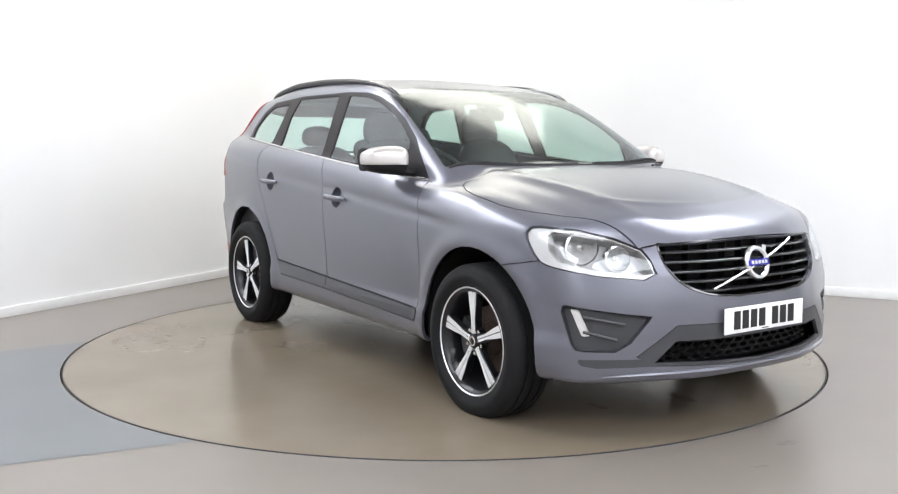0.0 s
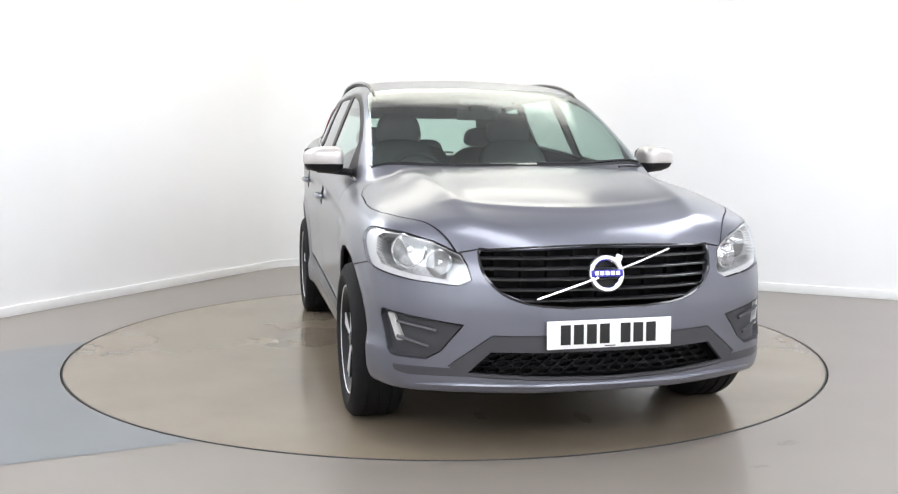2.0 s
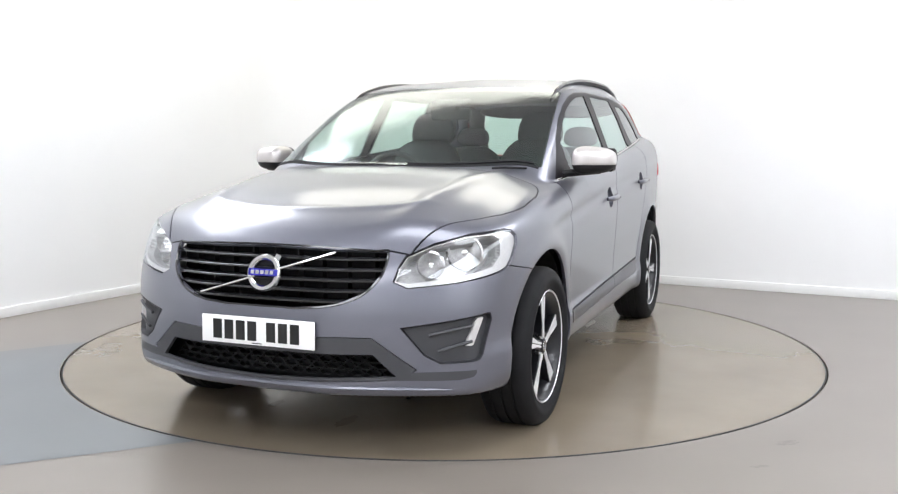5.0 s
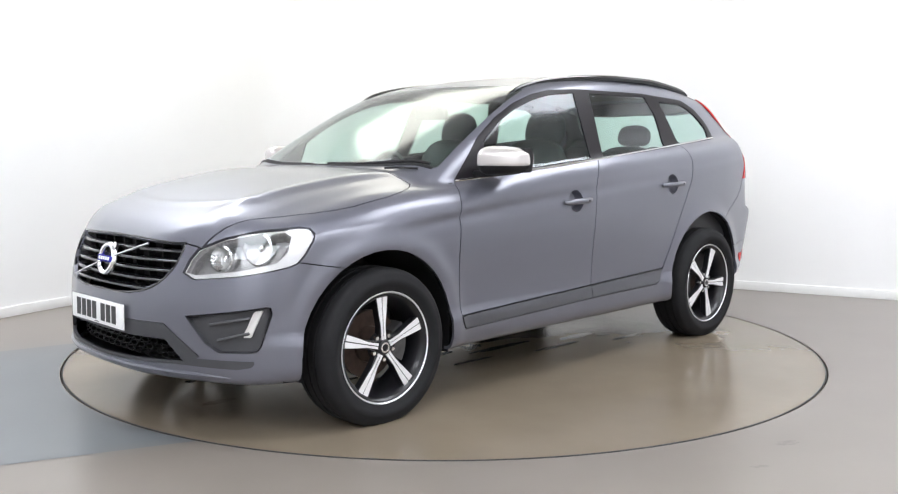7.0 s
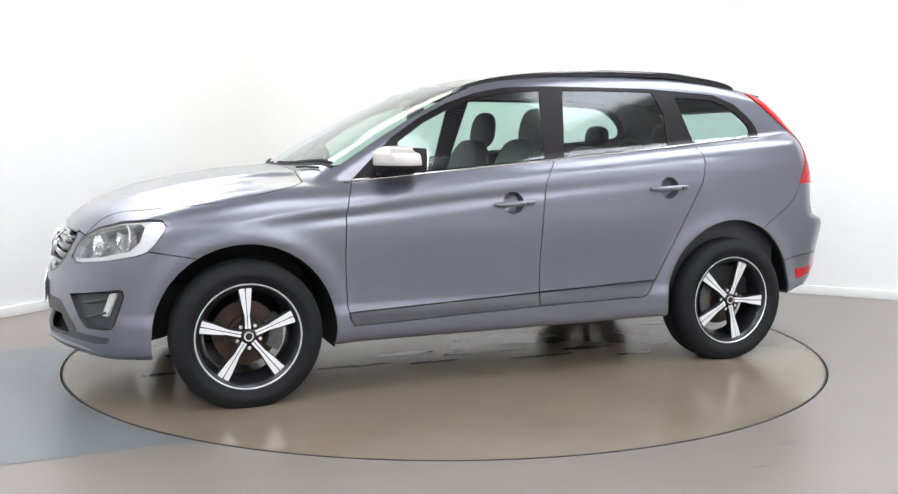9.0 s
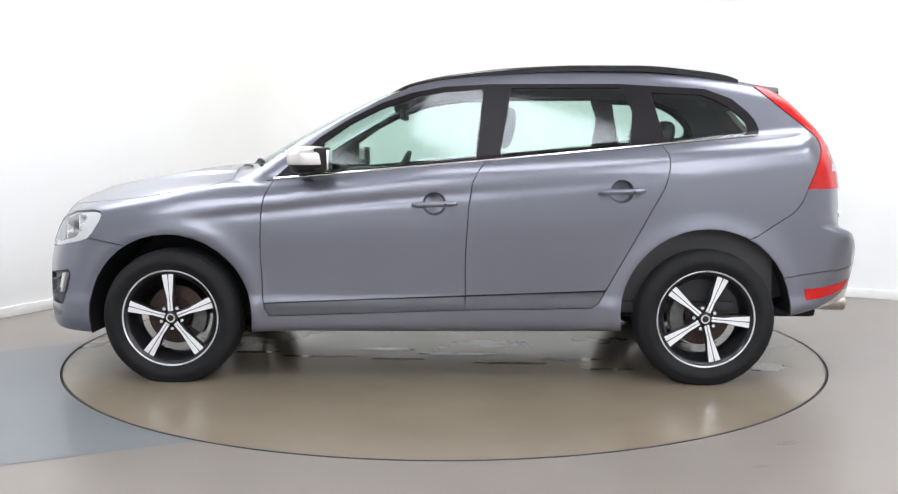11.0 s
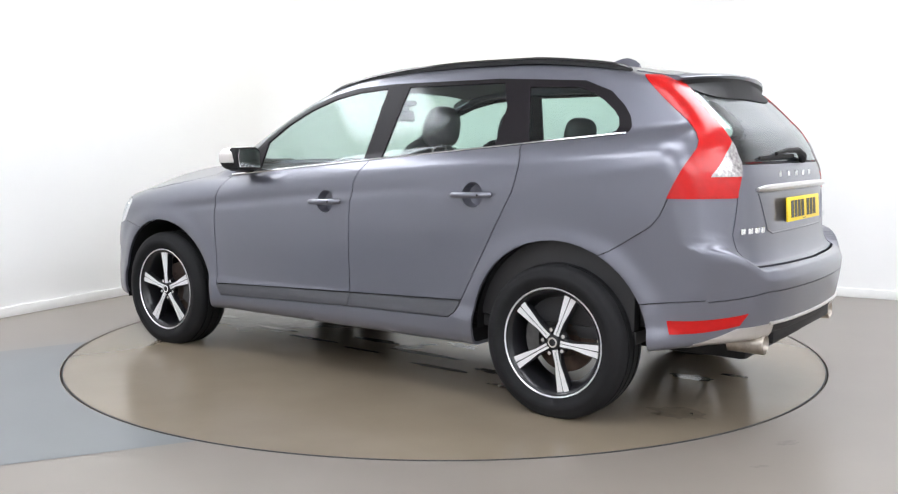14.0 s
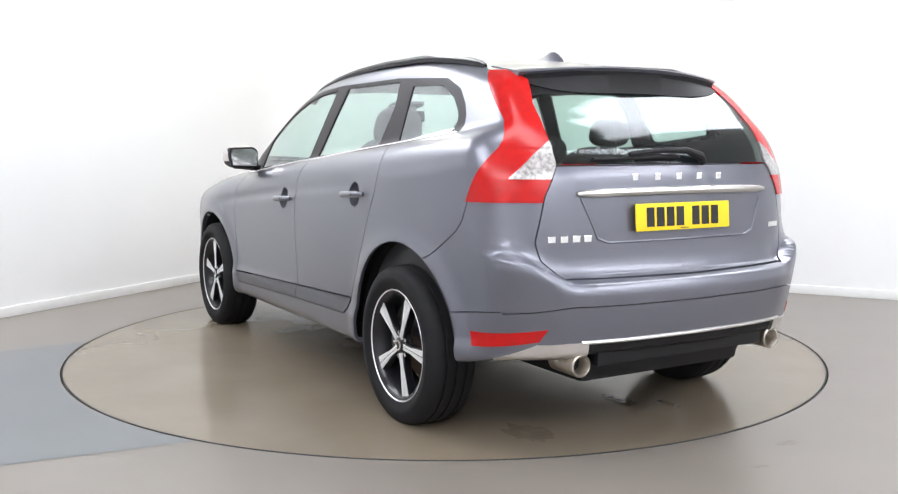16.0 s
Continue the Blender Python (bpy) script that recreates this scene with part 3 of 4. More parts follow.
sk.cut("front", [(0.545, 1.30), (0.560, 1.165), (0.600, 1.103), (0.76, 1.103), (0.735, 1.150), (0.64, 1.215)], "clear_lens", ("tail_lamp",))
sk.cut("front", [(0.52, 0.478), (0.70, 0.468), (0.80, 0.40), (0.74, 0.30), (0.50, 0.30)], "skid_trim", where=lambda v: (v[:, 0] < -1.9))
# seams of bumpers and wings
OUT = lambda v: v[:, 1] > 0.5
sk.seam("side", (1.83, 0.757), (1.62, 0.719), where=OUT)
for a, b in (((-1.60, 0.757), (-1.65, 0.778)), ((-1.65, 0.778), (-1.745, 0.838)), ((-1.745, 0.838), (-1.831, 0.893)), ((-1.831, 0.893), (-1.87, 0.94)), ((-1.87, 0.94), (-1.902, 1.014)), ((-1.76, 0.553), (-2.06, 0.592))):
    sk.seam("side", a, b, where=OUT)
sk.seam("front", (-0.05, 0.617), (0.60, 0.620), where=RE)
sk.seam("front", (0.60, 0.620), (0.80, 0.585), where=RE)
# dark rear valance and the underside
sk.cut("front", [(-0.05, 0.475), (0.60, 0.475), (0.54, 0.2), (-0.05, 0.2)], "rear_valance", where=lambda v: v[:, 0] < -2.0)
sk.cut("top", [(-2.4, -0.05), (2.4, -0.05), (2.4, 0.86), (-2.4, 0.86)], "underside", where=lambda v: v[:, 2] < np.where(np.abs(v[:, 0]) > 1.9, BOTTOM(v[:, 0]) + 0.004, 0.275))

SKINV = np.array(sk.v)
SKINN = gradient(SKINV)
car = new("car")


def panel_mesh(name, region, material, parent, sides="LR", label="", lift=0.0, rim=0.016):
    """A panel of the skin as a mesh with turned-in edges. sides: L, R, or LR for one panel across the middle."""
    regions = {region} if isinstance(region, str) else set(region)
    fs = [f for f, r in zip(sk.f, sk.r) if r in regions]
    verts, norms, faces = [], [], []
    edges = {}
    for f in fs:
        for a, b in zip(f, f[1:] + f[:1]):
            if b != a:
                edges[(a, b)] = 1
    border = [e for e in edges if (e[1], e[0]) not in edges]
    for s in sides:
        sg = 1 if s == "L" else -1
        index = {}

        def vid(k):
            if k not in index:
                p, n = SKINV[k], SKINN[k]
                q = p + n * lift
                index[k] = len(verts)
                verts.append((q[0], sg * q[1], q[2]))
                norms.append((n[0], sg * n[1], n[2]))
            return index[k]
        for f in fs:
            t = [vid(k) for k in f]
            faces.append(t if sg > 0 else t[::-1])
        if rim:
            for a, b in border:
                if abs(SKINV[a][1]) < 1e-4 and abs(SKINV[b][1]) < 1e-4:
                    continue
                pa, pb = SKINV[a] + SKINN[a] * lift, SKINV[b] + SKINN[b] * lift
                qa, qb = pa - SKINN[a] * rim, pb - SKINN[b] * rim
                fn = np.cross(pb - pa, SKINN[a])
                ln = np.linalg.norm(fn)
                if ln < 1e-9:
                    continue
                fn = fn / ln * (1 if rim > 0 else -1)
                base = len(verts)
                for q in (pa, pb, qb, qa):
                    verts.append((q[0], sg * q[1], q[2]))
                    norms.append((fn[0], sg * fn[1], fn[2]))
                faces.append((base + 3, base + 2, base + 1, base) if sg > 0 else (base, base + 1, base + 2, base + 3))
    me = bpy.data.meshes.new(name)
    me.from_pydata(verts, [], faces)
    me.shade_smooth()
    me.normals_split_custom_set_from_vertices(norms)
    me.materials.append(material)
    ob = new(name, me)
    ob.parent = parent
    if label:
        tagged(ob, label)
    return ob


body = panel_mesh("body", ("body",), PAINT, car, label="grey metallic painted body shell")
panel_mesh("underside", "underside", BLACK, car, rim=0)
bonnet = panel_mesh("bonnet", "bonnet", PAINT, car, label="grey metallic bonnet")
panel_mesh("windscreen", "windscreen", SCREEN, car, label="large clear windscreen", rim=0)
tailgate = panel_mesh("tailgate", "tailgate", PAINT, car, label="grey metallic tailgate")
panel_mesh("rear_screen", "rear_screen", GLASS, tailgate, label="tinted rear window", rim=0)
panel_mesh("bumper_trim", "bumper_trim", PLASTIC, car, label="dark grey plastic bumper trim")
panel_mesh("rear_valance", "rear_valance", BLACK, car, label="black plastic rear valance", lift=-0.01, rim=0.0)
for s in "LR":
    fd = panel_mesh("front_door", "front_door", PAINT, car, s)
    rd = panel_mesh("rear_door", "rear_door", PAINT, car, s)
    panel_mesh("door_moulding", "front_door_moulding", MOULDING, fd, s, lift=0.004)
    panel_mesh("door_moulding", "rear_door_moulding", MOULDING, rd, s, lift=0.004)
    panel_mesh("window_pane", "front_window", GLASS, fd, s, lift=-0.004, rim=0)
    panel_mesh("window_pane", "rear_window", GLASS, rd, s, lift=-0.004, rim=0)
    panel_mesh("pillar_trim", "pillar_trim", PILLAR, car, s, rim=0.012)
    panel_mesh("quarter_window", "quarter_window", GLASS, car, s, lift=-0.004, rim=0)
    panel_mesh("tail_lamp", "tail_lamp", RED, car, s, "tall red tail lamp", lift=0.006)
    panel_mesh("lamp_backing", ("tail_lamp", "clear_lens"), LINING, car, s, lift=-0.03, rim=-0.033)
    panel_mesh("reversing_lens", "clear_lens", CLEARLENS, car, s, "clear white reversing lamp lens", lift=0.008)
    panel_mesh("skid_trim", "skid_trim", SILVER, car, s, "satin silver bumper corner trim", lift=0.002)
    panel_mesh("rear_reflector", "rear_reflector", RED, car, s, "red bumper reflector", lift=0.003)
    panel_mesh("headlamp", ("headlamp", "headlamp_bowl"), LAMPGLASS, car, s, "clear headlamp lens", rim=0)
    panel_mesh("fog_recess", "fog_recess", PLASTIC, car, s, lift=-0.022, rim=-0.022)


def on_side(x, z):
    """How far out the skin lies at that place of the side."""
    lo, hi = 0.3, 1.1
    for _ in range(15):
        m = (lo + hi) / 2
        lo, hi = (lo, m) if surface(np.array([[x, m, z]]))[0] > 0 else (m, hi)
    return lo


def on_front(y, z, sign=1):
    lo, hi = 1.2, 2.5
    for _ in range(15):
        m = (lo + hi) / 2
        lo, hi = (lo, m) if surface(np.array([[sign * m, y, z]]))[0] > 0 else (m, hi)
    return sign * lo


def on_top(x, y):
    lo, hi = 0.7, 1.9
    for _ in range(15):
        m = (lo + hi) / 2
        lo, hi = (lo, m) if surface(np.array([[x, y, m]]))[0] > 0 else (m, hi)
    return lo


# ---- wheels ----
def wheel(x, y, z, side, phase):
    """side: 1 left, -1 right. Built with its outer face towards +y."""
    root_m = pose(x, side * y, z) @ (Matrix.Identity(4) if side > 0 else Matrix.Rotation(math.pi, 4, "Z"))
    bm = bmesh.new()
    lathe(bm, [(0.243, -0.105), (0.238, -0.09), (0.205, -0.06), (0.20, 0.02), (0.222, 0.075), (0.236, 0.098), (0.244, 0.102)], 64)
    rim = part("wheel", bm, RIMBLACK, car, "five-spoke alloy wheel with a black tyre", m=root_m)
    bm = bmesh.new()
    lathe(bm, [(0.2445, 0.098), (0.2505, 0.105), (0.2535, 0.101)], 64)
    part("rim_lip", bm, RIMCUT, rim, "bright machined rim edge")
    bm = bmesh.new()
    prof = [(0.240, -0.10), (0.262, -0.110), (0.300, -0.117), (0.335, -0.113), (0.356, -0.100), (0.366, -0.080)]
    for g in (-0.05, 0.0, 0.05):
        prof += [(0.369, g - 0.006), (0.361, g - 0.005), (0.361, g + 0.005), (0.369, g + 0.006)]
    prof += [(0.366, 0.080), (0.356, 0.100), (0.348, 0.105), (0.346, 0.1065), (0.335, 0.113), (0.318, 0.116), (0.314, 0.1185), (0.300, 0.1185), (0.285, 0.116), (0.282, 0.1135), (0.262, 0.109), (0.2565, 0.103), (0.240, 0.094)]
    prof = [(r if r < 0.27 else 0.27 + (r - 0.27) * 0.89, a) for r, a in prof]
    lathe(bm, prof, 80)
    for v in bm.verts:  # the weight presses the tyre flat on the ground
        v.co.z = max(v.co.z, 0.001 - z)
    part("tyre", bm, TYRE, rim, "black rubber tyre")
    for k in range(5):
        a = radians(phase + 72 * k)
        to = lambda r, w, d: (r * math.cos(a) - w * math.sin(a), d, r * math.sin(a) + w * math.cos(a))
        bm = bmesh.new()
        prism(bm, [(0.045, -0.022), (0.10, -0.017), (0.20, -0.030), (0.243, -0.037), (0.243, 0.037), (0.20, 0.030), (0.10, 0.017), (0.045, 0.022)], to, 0.045, 0.083)
        bmesh.ops.bevel(bm, geom=bm.edges[:], offset=0.003, segments=1, affect="EDGES")
        sp = part("spoke", bm, RIMBLACK, rim)
        bm = bmesh.new()
        for s in (-1, 1):
            prism(bm, [(0.036, s * 0.002), (0.036, s * 0.013), (0.10, s * 0.0125), (0.155, s * 0.0215), (0.244, s * 0.032), (0.244, s * 0.004), (0.20, s * 0.0022)], to, 0.078, 0.0865)
        part("machined_face", bm, RIMCUT, sp, "bright machined spoke face")
        bm = bmesh.new()
        b = radians(phase + 36 + 72 * k)
        prism(bm, circle(0.057 * math.cos(b), 0.057 * math.sin(b), 0.0095, 6), lambda u, v, d: (u, d, v), 0.05, 0.082)
        part("wheel_bolt", bm, CHROME, rim)
    bm = bmesh.new()
    lathe(bm, [(0.0, 0.05), (0.068, 0.05), (0.064, 0.066), (0.042, 0.072), (0.034, 0.080), (0.033, 0.088), (0.028, 0.091), (0.0, 0.091)], 32)
    part("hub", bm, RIMBLACK, rim)
    bm = bmesh.new()
    lathe(bm, [(0.016, 0.089), (0.016, 0.0935), (0.024, 0.0935), (0.024, 0.089)], 28)
    part("hub_badge", bm, CHROME, rim, "small round bright badge")
    bm = bmesh.new()
    lathe(bm, [(0.0, -0.01), (0.08, -0.01), (0.085, -0.02), (0.155, -0.02), (0.155, -0.044), (0.085, -0.044)], 48)
    part("brake_disc", bm, RUST, rim, "rust-brown brake disc")
    bm = bmesh.new()
    arc = [(0.172 * math.cos(radians(q)), 0.172 * math.sin(radians(q))) for q in range(-32, 33, 8)] + [(0.105 * math.cos(radians(q)), 0.105 * math.sin(radians(q))) for q in range(32, -33, -8)]
    prism(bm, arc, lambda u, v, d: (u * (-1 if side * x > 0 else 1), d, v), -0.04, 0.036)
    part("brake_caliper", bm, STEEL, rim)
    return rim


for sd in (1, -1):
    wheel(1.387, 0.824, 0.340, sd, 87)
    wheel(-1.387, 0.810, 0.346, sd, 40 if sd > 0 else 79)


def wheel_well(cx, cz, r, y_out, sd, low):
    bm = bmesh.new()
    prof = [(0.0, 0.42), (r, 0.42), (r, y_out)]
    rings = []
    for rr, yy in prof:
        rings.append([bm.verts.new((cx + rr * math.cos(radians(q)), sd * yy, cz + rr * math.sin(radians(q)))) for q in np.linspace(-low, 180 + low, 27)])
    for p, q in zip(rings, rings[1:]):
        for k in range(len(p) - 1):
            bm.faces.new((p[k], p[k + 1], q[k + 1], q[k]))
    bmesh.ops.remove_doubles(bm, verts=bm.verts[:], dist=1e-5)
    bmesh.ops.recalc_face_normals(bm, faces=bm.faces[:])
    part("wheel_arch_liner", bm, BLACK, car)


for sd in (1, -1):
    wheel_well(1.392, 0.347, 0.436, 0.885, sd, 13)
    wheel_well(-1.390, 0.370, 0.447, 0.86, sd, 2)
bm = bmesh.new()
box(bm, -2.12, 2.10, -0.45, 0.45, 0.275, 0.55, 0.03)
box(bm, -0.93, 0.95, -0.84, 0.84, 0.265, 0.36, 0.02)
box(bm, 1.83, 1.98, -0.66, 0.66, 0.27, 0.6, 0.02)
box(bm, -2.0, -1.84, -0.72, 0.72, 0.40, 0.75, 0.02)
part("floor_pan", bm, BLACK, car)

# ---- front end ----
bm = bmesh.new()
prism(bm, [(-0.52, 0.85), (0.52, 0.85), (0.52, 0.58), (-0.52, 0.58)], lambda u, v, d: (d, u, v), 2.01, 2.04)
prism(bm, [(-0.60, 0.45), (0.60, 0.45), (0.60, 0.30), (-0.60, 0.30)], lambda u, v, d: (d, u, v), 2.05, 2.08)
part("grille_backing", bm, BLACK, car)
GRILLE_W = curve([0.595, 0.602, 0.616, 0.672, 0.745, 0.80, 0.83], [0.02, 0.15, 0.302, 0.434, 0.486, 0.494, 0.49])
grille = new("grille")
grille.parent = car
tagged(grille, "black slatted radiator grille")


def slat(z, tall, back, front, parent, name, material, w=None):
    w = w or float(GRILLE_W(np.array(z))) + 0.004
    bm = bmesh.new()
    rows = []
    for k in range(25):
        y = -w + 2 * w * k / 24
        x = on_front(abs(y), z)
        rows.append([bm.verts.new((x - back, y, z + tall / 2)), bm.verts.new((x - front - 0.006, y, z + tall / 2)), bm.verts.new((x - front, y, z + tall * 0.2)),
                     bm.verts.new((x - front, y, z - tall * 0.35)), bm.verts.new((x - front - 0.008, y, z - tall / 2)), bm.verts.new((x - back, y, z - tall / 2))])
    for p, q in zip(rows, rows[1:]):
        for k in range(6):
            bm.faces.new((p[k], p[(k + 1) % 6], q[(k + 1) % 6], q[k]))
    bmesh.ops.recalc_face_normals(bm, faces=bm.faces[:])
    return part(name, bm, material, parent)


for z in (0.632, 0.672, 0.712, 0.752, 0.792):
    slat(z, 0.013, 0.075, 0.012, grille, "slat", GLOSSBLACK)
for k in range(-4, 5):
    y = k * 0.105
    zl = min((z for z in np.linspace(0.602, 0.82, 60) if float(GRILLE_W(np.array(z))) > abs(y)), default=0.8)
    bm = bmesh.new()
    x = on_front(abs(y), 0.72)
    box(bm, x - 0.13, x - 0.095, y - 0.004, y + 0.004, zl, 0.83)
    part("grille_rib", bm, BLACK, grille, smooth=False)
# frame of the grille opening
bm = bmesh.new()
ring = [(w, z) for z, w in [(z, float(GRILLE_W(np.array(z)))) for z in np.linspace(0.602, 0.828, 26)]]
ring = [(-0.45 + 0.9 * k / 14, 0.838 - 0.013 * abs(-1 + 2 * k / 14) ** 2) for k in range(15)] + ring[::-1] + [(-w, z) for w, z in ring]
tube(bm, [(on_front(abs(y), z) - 0.004, y, z) for y, z in ring] + [(on_front(0.45, 0.825) - 0.004, -0.45, 0.825)], 0.0065, 6)
part("grille_frame", bm, GLOSSBLACK, grille)
# diagonal bar and round badge
bm = bmesh.new()
d0, d1 = Vector((0, -0.292, 0.640)), Vector((0, 0.292, 0.818))
pts = []
for k in range(17):
    p = d0.lerp(d1, k / 16)
    pts.append((on_front(abs(p.y), p.z) + 0.0, p.y, p.z))
tube(bm, pts[:8], 0.005, 8)
part("diagonal_bar", bm, CHROME, grille, "bright diagonal bar")
bm = bmesh.new()
tube(bm, pts[9:], 0.005, 8)
part("diagonal_bar", bm, CHROME, grille, "bright diagonal bar")
BADGE = pose(2.222, 0, 0.729, 0, -14, 0)
bm = bmesh.new()
lathe(bm, [(0.052, 0.0), (0.052, 0.014), (0.058, 0.02), (0.070, 0.02), (0.076, 0.012), (0.076, 0.0)], 48, "x")
prism(bm, [(0.038, 0.052), (0.060, 0.038), (0.074, 0.068), (0.050, 0.078)], lambda u, v, d: (d, u, v), 0.0, 0.014)
badge = part("badge", bm, CHROME, grille, "round bright metal badge", m=BADGE)
bm = bmesh.new()
box(bm, 0.0, 0.024, -0.066, 0.066, -0.014, 0.014, 0.003)
part("badge_band", bm, BLUE, badge, "dark blue enamel band")
bm = bmesh.new()
for k in range(5):
    box(bm, 0.0242, 0.0252, -0.053 + k * 0.022, -0.053 + k * 0.022 + 0.016, -0.0075, 0.0075)
part("badge_mark", bm, CHROME, badge, smooth=False)
bm = bmesh.new()
lathe(bm, [(0.0, -0.006), (0.053, -0.006), (0.053, 0.0)], 32, "x")
part("badge_back", bm, BLACK, badge)

# honeycomb of the lower intake
bm = bmesh.new()
for r in range(4):
    for c in range(-8, 9):
        y, z = c * 0.062 + (r % 2) * 0.031, 0.342 + r * 0.027
        if abs(y) < 0.53 - (z - 0.34) * 0.9:
            x = on_front(abs(y), 0.4) - 0.080
            pr = [(y + 0.027 * math.cos(q * math.pi / 3) * 1.1, z + 0.0125 * math.sin(q * math.pi / 3)) for q in range(6)]
            po = [(y + 0.033 * math.cos(q * math.pi / 3) * 1.1, z + 0.0165 * math.sin(q * math.pi / 3)) for q in range(6)]
            va = [bm.verts.new((x, *p)) for p in po]
            vb = [bm.verts.new((x, *p)) for p in pr]
            vc = [bm.verts.new((x - 0.03, *p)) for p in pr]
            for k in range(6):
                j = (k + 1) % 6
                bm.faces.new((va[k], va[j], vb[j], vb[k]))
                bm.faces.new((vb[k], vb[j], vc[j], vc[k]))
part("lower_grille", bm, BLACK, car, "black honeycomb lower intake grille", smooth=False)


# number plates: their writing stands as plain bars
def number_plate(m, material, label):
    bm = bmesh.new()
    box(bm, -0.003, 0.004, -0.26, 0.26, -0.0555, 0.0555, 0.003)
    pl = part("number_plate", bm, material, car, label, m=m)
    for k in range(7):
        y = -0.205 + k * 0.054 + (0.033 if k > 3 else 0)
        bm = bmesh.new()
        box(bm, 0.0042, 0.0056, y, y + 0.041, -0.0385, 0.0395)
        part("plate_bar", bm, INK, pl, smooth=False)
    bm = bmesh.new()
    box(bm, 0.0042, 0.005, -0.022, 0.022, -0.050, -0.046)
    part("plate_bar", bm, INK, pl, smooth=False)


number_plate(pose(2.284, -0.003, 0.503, 0, -1, 0), PLATE_W, "white front number plate with plain black bars")
number_plate(pose(-2.219, 0.006, 0.948, 0, -4, 180), PLATE_Y, "yellow rear number plate with plain black bars")

def on_corner(u, z, lift=0.0):
    """The place on the skin of the car's left front corner, seen along the diagonal."""
    lo, hi = 1.0, 3.2
    for _ in range(18):
        c = (lo + hi) / 2
        lo, hi = (lo, c) if surface(np.array([[(c - u / R2) / 2, (c + u / R2) / 2, z]]))[0] > 0 else (c, hi)
    return Vector(((lo - u / R2) / 2 + lift * R2, (lo + u / R2) / 2 + lift * R2, z))


# headlamps and running lights
for s, sd in (("L", 1), ("R", -1)):
    hs = panel_mesh("headlamp_housing", "headlamp_bowl", BEZEL, car, s, "dark grey headlamp bowl", lift=-0.085, rim=-0.072)
    panel_mesh("headlamp_surround", "headlamp", SURROUND, car, s, "bright silver headlamp surround", lift=-0.012, rim=0.03)
    for (cx, cy, cz, r) in ((1.893, 0.723, 0.806, 0.066), (2.003, 0.623, 0.765, 0.050)):
        bm = bmesh.new()
        lathe(bm, [(r * 1.12, 0.0), (r * 1.12, 0.03), (r, 0.034), (r * 0.9, 0.01), (r * 0.55, -0.03), (r * 0.3, -0.045), (0.26 * r, -0.02), (0.20 * r, 0.005), (0.0, 0.01)], 32, "x")
        part("lamp_reflector", bm, CHROME, hs, "round chrome lamp reflector", m=pose(cx, sd * cy, cz, 0, -4, sd * 22))
    # upright running light in the bumper recess, with two fins
    bm = bmesh.new()
    rim_uv = [(-0.800, 0.566), (-0.836, 0.562), (-0.884, 0.458), (-0.850, 0.455)]
    f0 = [bm.verts.new(on_corner(u, z, -0.004)) for u, z in rim_uv]
    f1 = [bm.verts.new(on_corner(u, z, -0.030)) for u, z in rim_uv]
    bm.faces.new(f0)
    bm.faces.new(f1[::-1])
    for k in range(4):
        bm.faces.new((f0[k], f1[k], f1[(k + 1) % 4], f0[(k + 1) % 4]))
    for v in bm.verts:
        v.co.y *= sd
    bmesh.ops.recalc_face_normals(bm, faces=bm.faces[:])
    bmesh.ops.bevel(bm, geom=bm.edges[:], offset=0.004, segments=2, affect="EDGES")
    part("running_light", bm, SURROUND, car, "upright white daytime running light")
    for (ya, za, yb, zb) in ((0.80, 0.535, 0.66, 0.505), (0.80, 0.475, 0.69, 0.44)):
        bm = bmesh.new()
        tube(bm, [(on_front(ya + (yb - ya) * k / 8, za + (zb - za) * k / 8) - 0.010, sd * (ya + (yb - ya) * k / 8), za + (zb - za) * k / 8) for k in range(9)], 0.007, 6)
        part("recess_fin", bm, PLASTIC, car)

# front lip
bm = bmesh.new()
tube(bm, [(on_front(abs(y), 0.300) + 0.001, y, 0.300 - 0.012 * (y / 0.74) ** 4) for y in np.linspace(-0.74, 0.74, 29)], [0.002, 0.005, 0.008] + [0.010] * 23 + [0.008, 0.005, 0.002], 8)
part("front_lip", bm, PAINT, car)

